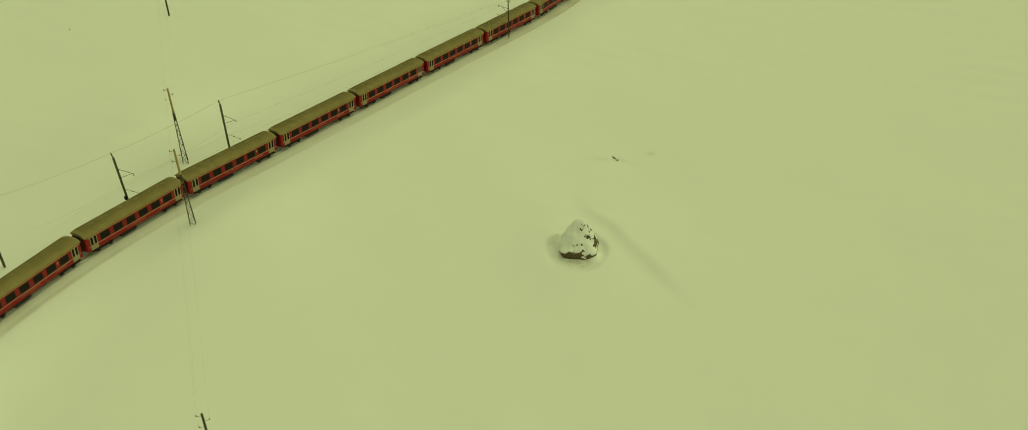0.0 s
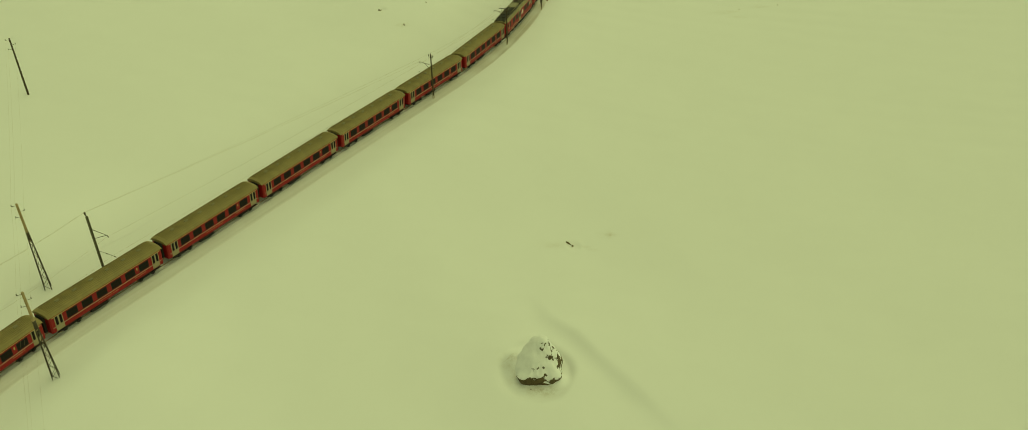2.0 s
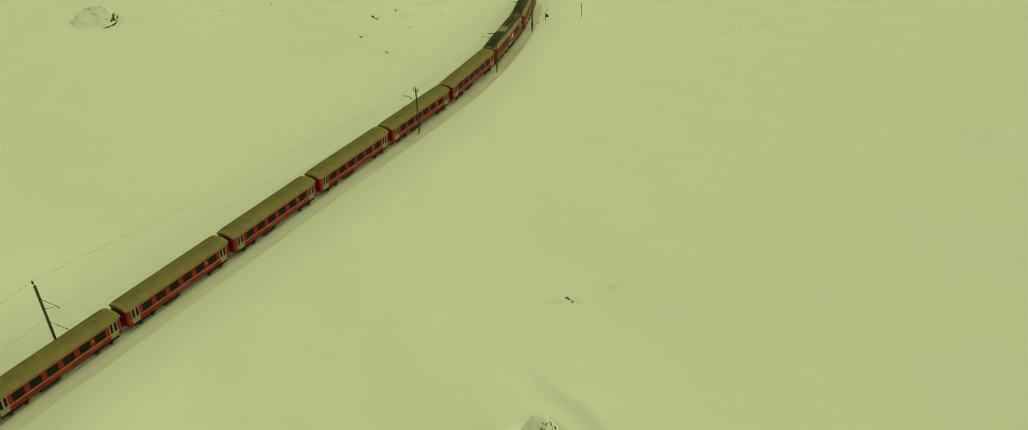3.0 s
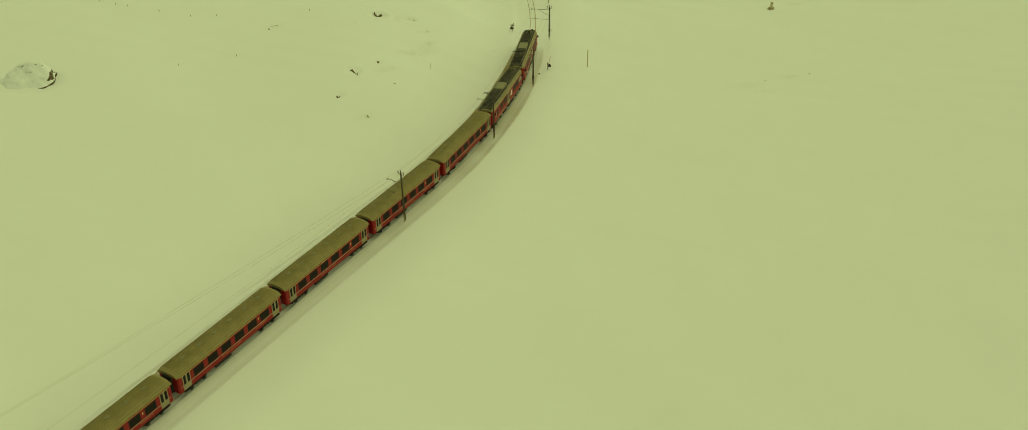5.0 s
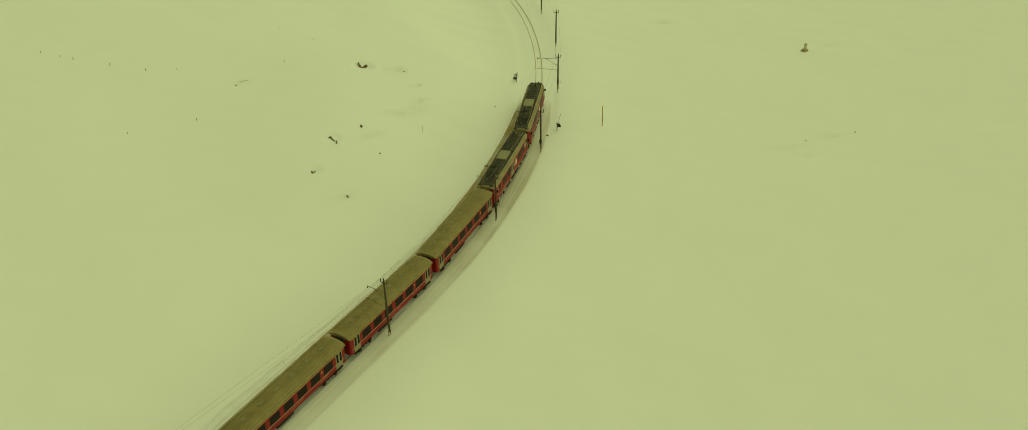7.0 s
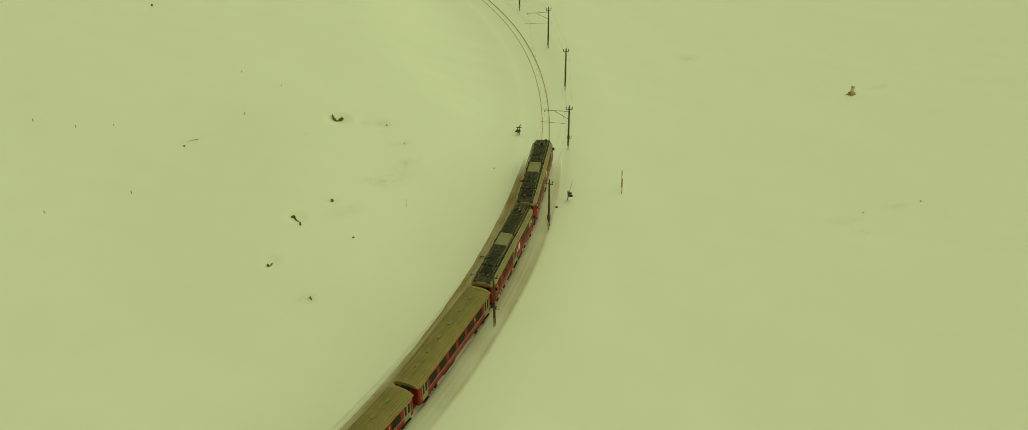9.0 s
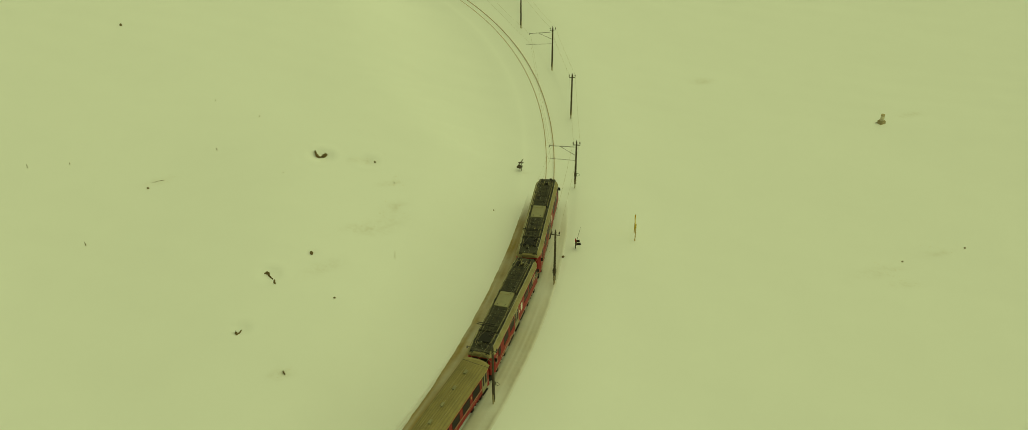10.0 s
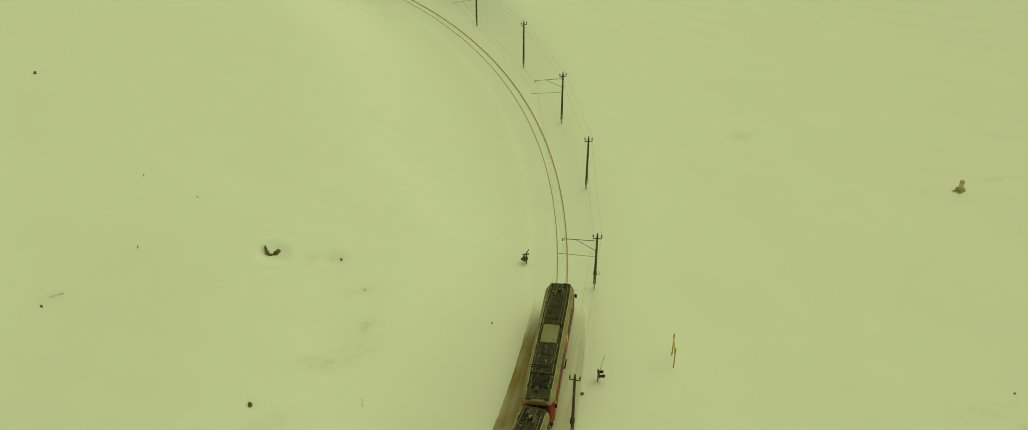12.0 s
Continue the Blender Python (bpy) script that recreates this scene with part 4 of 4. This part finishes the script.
def plough_ridge(side, drift, s0, s1, seed, brown_tone):
    """A low crumbled ridge that the plough has thrown up along the line, browner on its crest."""
    verts, faces, browning, rows, s = [], [], [], 0, s0
    while s <= s1:
        w = side + drift * (s - s0) / (s1 - s0) + 0.12 * noise.noise(Vector((s * 0.3, seed, 0)))
        fade = min(1.0, (s - s0) / 8, (s1 - s) / 8)
        tall = max(0.0, fade) * (1.0 if brown_tone > 0.1 else 0.4) * (0.14 + 0.1 * noise.noise(Vector((s * 0.9, seed, 4))))
        for k, h in ((-0.32, -0.05), (-0.14, 0.5), (0.0, 1.0), (0.1, 0.8), (0.3, -0.05)):
            p = on_line(s, w + k)
            p.z = tall * h if h > 0 else h
            verts.append(p)
            browning.append(max(0.0, brown_tone * h * fade * (0.6 + 0.8 * noise.noise(Vector((s * 0.5, k * 6, seed))))))
        if rows:
            a = len(verts) - 10
            faces += [(a + c, a + c + 1, a + c + 6, a + c + 5) for c in range(4)]
        rows += 1
        s += 0.5
    for p, z in zip(verts, land([p.x for p in verts], [p.y for p in verts])):
        p.z += float(z)
    me = bpy.data.meshes.new("plough_ridge")
    me.from_pydata(verts, [], faces)
    me.attributes.new("browning", "FLOAT", "POINT").data.foreach_set("value", browning)
    me.polygons.foreach_set("use_smooth", [True] * len(me.polygons))
    me.materials.append(BROWNED_SNOW)
    tagged(new("plough_ridge", me), "low crumbled snow ridge left by the plough", "snow", kind="stuff")


plough_ridge(-5.3, 1.5, -70, -12, 1, 0.2)
plough_ridge(-4.7, 0.9, -95, -14, 2, 0.22)
plough_ridge(-7.6, 0.3, -135, -92, 3, 0.04)


def dry_grass(patches):
    """Sparse dead blades and crumbs of earth that show through thin snow."""
    rnd = random.Random(12)
    bm = bmesh.new()
    for x, y, r, count in patches:
        z = ground_at(x, y)
        for _ in range(3 * count):
            px, py = x + 0.7 * r * rnd.gauss(0, 1), y + 0.7 * r * rnd.gauss(0, 1)
            b, h = rnd.uniform(0, math.tau), rnd.uniform(0.02, 0.07)
            w = 0.011
            base = Vector((px, py, z - 0.03))
            across = Vector((math.cos(b), math.sin(b), 0)) * w
            tip = base + Vector((rnd.uniform(-0.1, 0.1), rnd.uniform(-0.1, 0.1), h + 0.03))
            vs = [bm.verts.new(p) for p in (base - across, base + across, base + Vector((-across.y, across.x, 0)), tip)]
            for f in ((0, 1, 3), (1, 2, 3), (2, 0, 3)):
                bm.faces.new([vs[i] for i in f])
    tagged(part("dry_grass", bm, GRASS), "sparse dry grass blades showing through thin snow", "grass", kind="stuff")


dry_grass(((-10.4, 199.8, 1.6, 34), (-9.6, 202.0, 1.2, 20), (-12.0, 197.6, 1.0, 14), (-34.6, 204.0, 1.2, 30), (-12.8, 211.6, 1.4, 30), (-9.2, 207.6, 0.8, 25),
           (46.5, 196.0, 2.0, 40), (55.0, 199.8, 1.4, 24), (48.5, 193.6, 1.2, 20), (14.8, 114.4, 0.5, 16), (-16.9, 174.9, 0.5, 16), (36.5, 247.0, 1.2, 20)))


# ---- rocks and small things in the snow ----
def rock(name, x, y, size, seed, mat, label, sink=0.3, squash=0.7, detail=3, peak=0.0, smooth=False):
    """A boulder: a lumpy ball, broken into facets, sunk into the snow."""
    bm = bmesh.new()
    bmesh.ops.create_icosphere(bm, subdivisions=detail, radius=1.0)
    rnd = random.Random(seed)
    off = Vector((rnd.uniform(0, 50), rnd.uniform(0, 50), rnd.uniform(0, 50)))
    for v in bm.verts:
        p = v.co.copy()
        n1, n2 = noise.noise(p * 1.1 + off), noise.noise(p * 3.1 + off)
        k = 1 + 0.34 * n1 + 0.10 * n2 + 0.05 * noise.noise(p * 7 + off)
        w = 1 - peak * max(0.0, p.z)
        v.co = Vector((p.x * size[0] * k * w, p.y * size[1] * k * w, p.z * size[2] * k * (1 + 0.15 * peak)))
    ob = part(name, bm, mat)
    if smooth:
        ob.data.polygons.foreach_set("use_smooth", [True] * len(ob.data.polygons))
    ob.matrix_basis = Matrix.Translation((x, y, ground_at(x, y) + size[2] * (1 - 2 * sink) * squash)) @ Matrix.Rotation(rnd.uniform(0, 6.28), 4, "Z")
    return tagged(ob, label, "rock", "rocks in the snow")


def boulder(x, y, plan, ledge, top, tall, seed, turn, mat, sink, rough, label):
    """A great block: an undercut bare foot, a ledge, then a snow-plastered slope up to a blunt top.
    plan: reach at the ledge to +x, +y, -x, -y; ledge: its height on those sides; top: half sizes and offset of the summit."""
    rnd = random.Random(seed)
    off = Vector((rnd.uniform(0, 50), rnd.uniform(0, 50), rnd.uniform(0, 50)))
    bm = bmesh.new()
    around, low, high = 96, 10, 26
    rings = []

    def four(values, c, d):
        e, n, w, f = values
        return ((e if c > 0 else w) * c * c + (n if d > 0 else f) * d * d)

    for j in range(low + high + 1):
        made = []
        for i in range(around):
            a = math.tau * i / around
            c, d = math.cos(a), math.sin(a)
            square = (abs(c) ** 3 + abs(d) ** 3) ** (-1 / 3)
            reach, lip = square * four(plan, c, d), four(ledge, c, d)
            jag = noise.noise(Vector((c * 1.6, d * 1.6, 3.0)) + off) + 0.8 * noise.noise(Vector((c * 5, d * 5, 7.0)) + off)
            flat, lip = lip, lip * (1 + 0.6 * jag)
            if j < low:
                k = j / low
                r, z = reach * (0.97 + 0.03 * k * k), -0.9 + (lip + 0.9) * k
                px, py = r * c, r * d
            else:
                u = (j - low) / high
                w = u**0.85
                r = reach * (1 + 0.03 * math.sin(u * math.pi))
                px, py = r * c * (1 - w) + w * (top[2] + top[0] * c), r * d * (1 - w) + w * (top[3] + top[1] * d)
                z = flat + (tall - flat) * (1 - (1 - u) ** 1.12) + (lip - flat) * (1 - u) ** 6
                if u > 0.94:
                    k = (1 - u) / 0.06
                    px, py, z = top[2] + (px - top[2]) * k, top[3] + (py - top[3]) * k, z + 0.05
            q = Vector((px, py, z))
            swell = rough * (0.34 * noise.noise(q * 0.5 + off) + 0.16 * noise.noise(q * 1.2 + off) - 0.1 * abs(noise.noise(q * 2.2 + off)) + 0.02 * noise.noise(q * 5 + off))
            made.append((px + c * swell, py + d * swell, z + 0.5 * swell))
        rings.append(made)
    loft(bm, rings)
    ob = part("boulder", bm, mat)
    ob.data.polygons.foreach_set("use_smooth", [True] * len(ob.data.polygons))
    ob.matrix_basis = Matrix.Translation((x, y, ground_at(x, y) - sink)) @ Matrix.Rotation(turn, 4, "Z")
    return tagged(ob, label, "rock", "rocks in the snow")


boulder(BOULDER[0] - 0.35, BOULDER[1] - 0.6, (3.0, 2.4, 2.65, 2.35), (0.12, 0.4, 0.6, 1.25), (0.85, 0.45, 0.4, 0.95), 4.1, 5, 0.0, ROCK, 0.1, 1.0, "big snow-capped boulder with a bare dark foot in a wind hollow")
boulder(*FAR_BOULDER, (3.8, 2.1, 4.4, 2.8), (0.25, 0.1, 0.2, 0.1), (1.7, 0.4, 0.5, 0.6), 2.6, 9, 0.2, CRAG, 0.3, 1.25, "broad snow-capped boulder with dark cracked faces")


def outcrop(path, seed, label):
    """A bare rock rib that breaks the snow along a crooked line. path: x, y, half width, height above the snow."""
    rnd = random.Random(seed)
    bm = bmesh.new()
    dense = []
    for (x0, y0, w0, h0), (x1, y1, w1, h1) in zip(path, path[1:]):
        n = max(2, int(math.hypot(x1 - x0, y1 - y0) / 0.09))
        dense += [(x0 + (x1 - x0) * k / n, y0 + (y1 - y0) * k / n, w0 + (w1 - w0) * k / n, h0 + (h1 - h0) * k / n) for k in range(n)]
    dense.append(path[-1])
    beds = land([d[0] for d in dense], [d[1] for d in dense])
    rings = []
    for i, (x, y, w, h) in enumerate(dense):
        a, b = dense[max(0, i - 1)], dense[min(len(dense) - 1, i + 1)]
        t = Vector((b[0] - a[0], b[1] - a[1], 0)).normalized()
        across = Vector((-t.y, t.x, 0))
        end = 0.35 if i in (0, len(dense) - 1) else 1.0
        bed, made = float(beds[i]), []
        for k in range(9):
            v = math.pi * (k / 8)
            r = end * (1 + 0.7 * noise.noise(Vector((x * 4, y * 4, k * 0.9 + seed))) + rnd.uniform(-0.22, 0.22))
            made.append(Vector((x, y, bed - 0.12)) + across * (0.62 * w * r * math.cos(v)) + Vector((0, 0, (h + 0.12) * r * math.sin(v) ** 0.7)))
        rings.append(made)
    loft(bm, rings)
    return tagged(part("outcrop", bm, BARE), label, "rock", "rocks in the snow")


outcrop(((-18.68, 212.55, 0.12, 0.2), (-18.5, 212.0, 0.2, 0.38), (-18.3, 211.55, 0.3, 0.3), (-18.05, 211.45, 0.24, 0.2), (-17.85, 211.5, 0.09, 0.08), (-17.65, 211.62, 0.28, 0.3), (-17.42, 212.0, 0.3, 0.35), (-17.2, 212.3, 0.1, 0.1)), 3, "dark horseshoe-shaped rock rib in a snow hollow")
outcrop(((-20.6, 187.62, 0.13, 0.15), (-20.15, 187.68, 0.2, 0.2), (-20.12, 187.4, 0.14, 0.12), (-19.85, 187.15, 0.12, 0.1), (-19.6, 186.75, 0.1, 0.1)), 5, "thin crooked rib of brown rock in the snow")
outcrop(((-19.42, 186.3, 0.12, 0.15), (-19.3, 186.1, 0.19, 0.3), (-19.2, 185.9, 0.14, 0.2)), 6, "small dark rock beside a crooked rib")
outcrop(((-21.85, 179.1, 0.12, 0.2), (-21.7, 178.8, 0.22, 0.32), (-21.58, 178.55, 0.1, 0.1)), 8, "small dark rock breaking the snow")
outcrop(((-21.57, 178.75, 0.07, 0.1), (-21.45, 179.1, 0.1, 0.16), (-21.34, 179.5, 0.05, 0.1)), 9, "narrow brown rock splinter in the snow")
outcrop(((-17.0, 174.8, 0.05, 0.12), (-16.87, 174.55, 0.1, 0.2), (-16.72, 174.3, 0.05, 0.1)), 10, "narrow brown rock splinter in the snow")
outcrop(((-35.5, 203.5, 0.02, 0.02), (-35.0, 203.8, 0.025, 0.0), (-34.6, 204.05, 0.035, 0.02), (-34.2, 204.2, 0.02, 0.02)), 11, "thin crooked rib of brown rock in the snow")
outcrop(((8.85, 112.25, 0.07, 0.08), (9.2, 112.1, 0.14, 0.18), (9.6, 112.0, 0.06, 0.08)), 12, "narrow brown rock splinter in the snow")
outcrop(((9.62, 111.45, 0.1, 0.1), (9.75, 111.65, 0.16, 0.2), (9.88, 111.9, 0.08, 0.1)), 13, "small dark rock breaking the snow")
STONES = (
    (-16.46, 191.6, 0.5, 0.4), (-11.5, 211.75, 0.34, 0.2), (-9.0, 207.6, 0.22, 0.12), (-13.45, 184.75, 0.26, 0.2), (2.7, 206.5, 0.2, 0.2),
    (-35.6, 202.4, 0.3, 0.25), (50.1, 198.2, 0.28, 0.18), (58.7, 200.8, 0.28, 0.18),
    (-84.1, 131.3, 0.25, 0.3), (10.22, 196.9, 0.42, 0.25), (-21.5, 206.6, 0.12, 0.1), (-49.2, 242.1, 0.4, 0.4), (3.4, 84.3, 0.15, 0.1),
)
for i, (x, y, r, h) in enumerate(STONES):
    rock("stone", x, y, (r * 0.46, r * 0.34, h * 0.6), 60 + i, BARE, "dark stone poking out of the snow", 0.3, 0.7, 2)


def stake(x, y, height, lean, seed):
    rnd = random.Random(seed)
    thick, wood = (0.025, PALE) if height > 1 else (0.045, STAKE)
    ob = thing("marker_stake", "thin weathered wooden marker stake in the snow", "stake", "marker stakes")
    ob.matrix_basis = Matrix.Translation((x, y, ground_at(x, y) - 0.1)) @ pose(0, 0, 0, rnd.uniform(-lean, lean), rnd.uniform(-lean, lean), 0)
    part("shaft", rod(bmesh.new(), (0, 0, 0), (0, 0, height), thick, 0.9 * thick, 6), wood, ob)
    part("tip", rod(bmesh.new(), (0, 0, height), (0, 0, height + 0.12), 0.9 * thick, 0.4 * thick, 6), wood, ob)


for i, (x, y, h) in enumerate(((-54.1, 205.5, 0.7), (-48.9, 204.9, 0.7), (-44.9, 206.4, 0.4), (-29.8, 211.4, 0.6), (-39.0, 192.2, 0.7), (-46.9, 187.3, 0.55),
                               (-8.1, 193.0, 1.3), (-26.4, 220.4, 0.35), (-32.4, 223.6, 0.35), (-64.4, 207.4, 0.7), (-61.5, 206.7, 0.5), (-59.5, 206.3, 0.7))):
    stake(x, y - (0.6 if x < -25 else 0), 0.62 * h if h < 1 else 1.1, 6, i)


def crossing_signal(x, y, turn, crossed):
    """A level-crossing signal half buried in snow: post, lamp hoods on a board, and either crossed boards or a whip aerial."""
    sig = thing("crossing_signal", "level crossing signal with crossed boards on a dark post" if crossed else "level crossing signal with two dark hooded lamps", "signal", "level crossing signals")
    sig.matrix_basis = Matrix.Translation((x, y, ground_at(x, y) - 0.1)) @ Matrix.Rotation(turn, 4, "Z")
    low = 0.65 if crossed else 0.95
    part("post", rod(bmesh.new(), (0, 0, 0), (0, 0, 1.35 if crossed else 1.45), 0.06, None, 8), STEEL, sig)
    bm = bmesh.new()
    box(bm, (0.05, 0, low), (0.1, 0.55 if crossed else 0.78, 0.36), 0.04)
    board = part("lamp_board", bm, DULL, sig)
    for y0 in ((-0.17, 0.17) if crossed else (-0.26, 0.26)):
        bm = bmesh.new()
        rod(bm, (0.08, y0, low), (0.5, y0, low - 0.05), 0.12, 0.15, 12)
        part("lamp_hood", bm, DULL if crossed else BLACK, board, "dark lamp hood")
    if crossed:
        for a in (-28, 28):
            bm = bmesh.new()
            box(bm, (0.08 if a > 0 else 0.13, 0, 1.3), (0.04, 1.17, 0.15), 0.01, pose(0, 0, 0, a, 0, 0))
            part("crossed_board", bm, DULL, sig, "weathered crossed warning board")
    else:
        part("aerial", rod(bmesh.new(), (0.1, 0.1, 0.95), (0.75, 0.9, 2.35), 0.025, 0.015, 6), STEEL, sig)
        bm = bmesh.new()
        box(bm, (0.0, 0, 1.3), (0.12, 0.26, 0.34), 0.02)
        part("bell_box", bm, RED, sig, "small red bell box")


crossing_signal(6.5, 216.2, math.radians(136), True)
crossing_signal(11.75, 198.4, math.radians(8), False)


def yellow_sign(x, y):
    sign = thing("trail_sign", "yellow trail sign board on two ochre posts", "sign")
    sign.matrix_basis = Matrix.Translation((x, y, ground_at(x, y) - 0.1)) @ Matrix.Rotation(radians(83.5), 4, "Z")
    for px in (0, 1.83):
        part("post", rod(bmesh.new(), (px, 0, -0.2), (px, 0, 2.55), 0.055, 0.05, 8), POST, sign)
    bm = bmesh.new()
    box(bm, (0.92, 0.075, 2.22), (1.95, 0.04, 0.62), 0.01)
    part("board", bm, YELLOW, sign, "yellow enamelled board")


yellow_sign(18.87, 200.42)


def marker_block(x, y):
    block = thing("inspection_shaft", "pale concrete inspection shaft with a weathered cap on a slab", "shaft")
    block.matrix_basis = Matrix.Translation((x, y, ground_at(x, y) - 0.1)) @ Matrix.Rotation(0.5, 4, "Z")
    part("slab", box(bmesh.new(), (0, 0, 0.08), (1.15, 0.85, 0.3), 0.04), CONCRETE, block)
    part("kerb", box(bmesh.new(), (0.1, 0.05, 0.35), (0.85, 0.8, 0.3), 0.03), CONCRETE, block)
    part("column", rod(bmesh.new(), (0.15, 0.1, 0.4), (0.15, 0.1, 1.3), 0.28, 0.28, 14), PALE_CONCRETE, block)
    part("cap", rod(bmesh.new(), (0.15, 0.1, 1.3), (0.15, 0.1, 1.45), 0.3, 0.29, 14), CONCRETE, block, "weathered concrete cap")
    part("grip_bar", rod(bmesh.new(), (-0.5, 0.25, 0.2), (-0.85, 0.4, 0.2), 0.05), STEEL, block)


marker_block(60.75, 233.9)
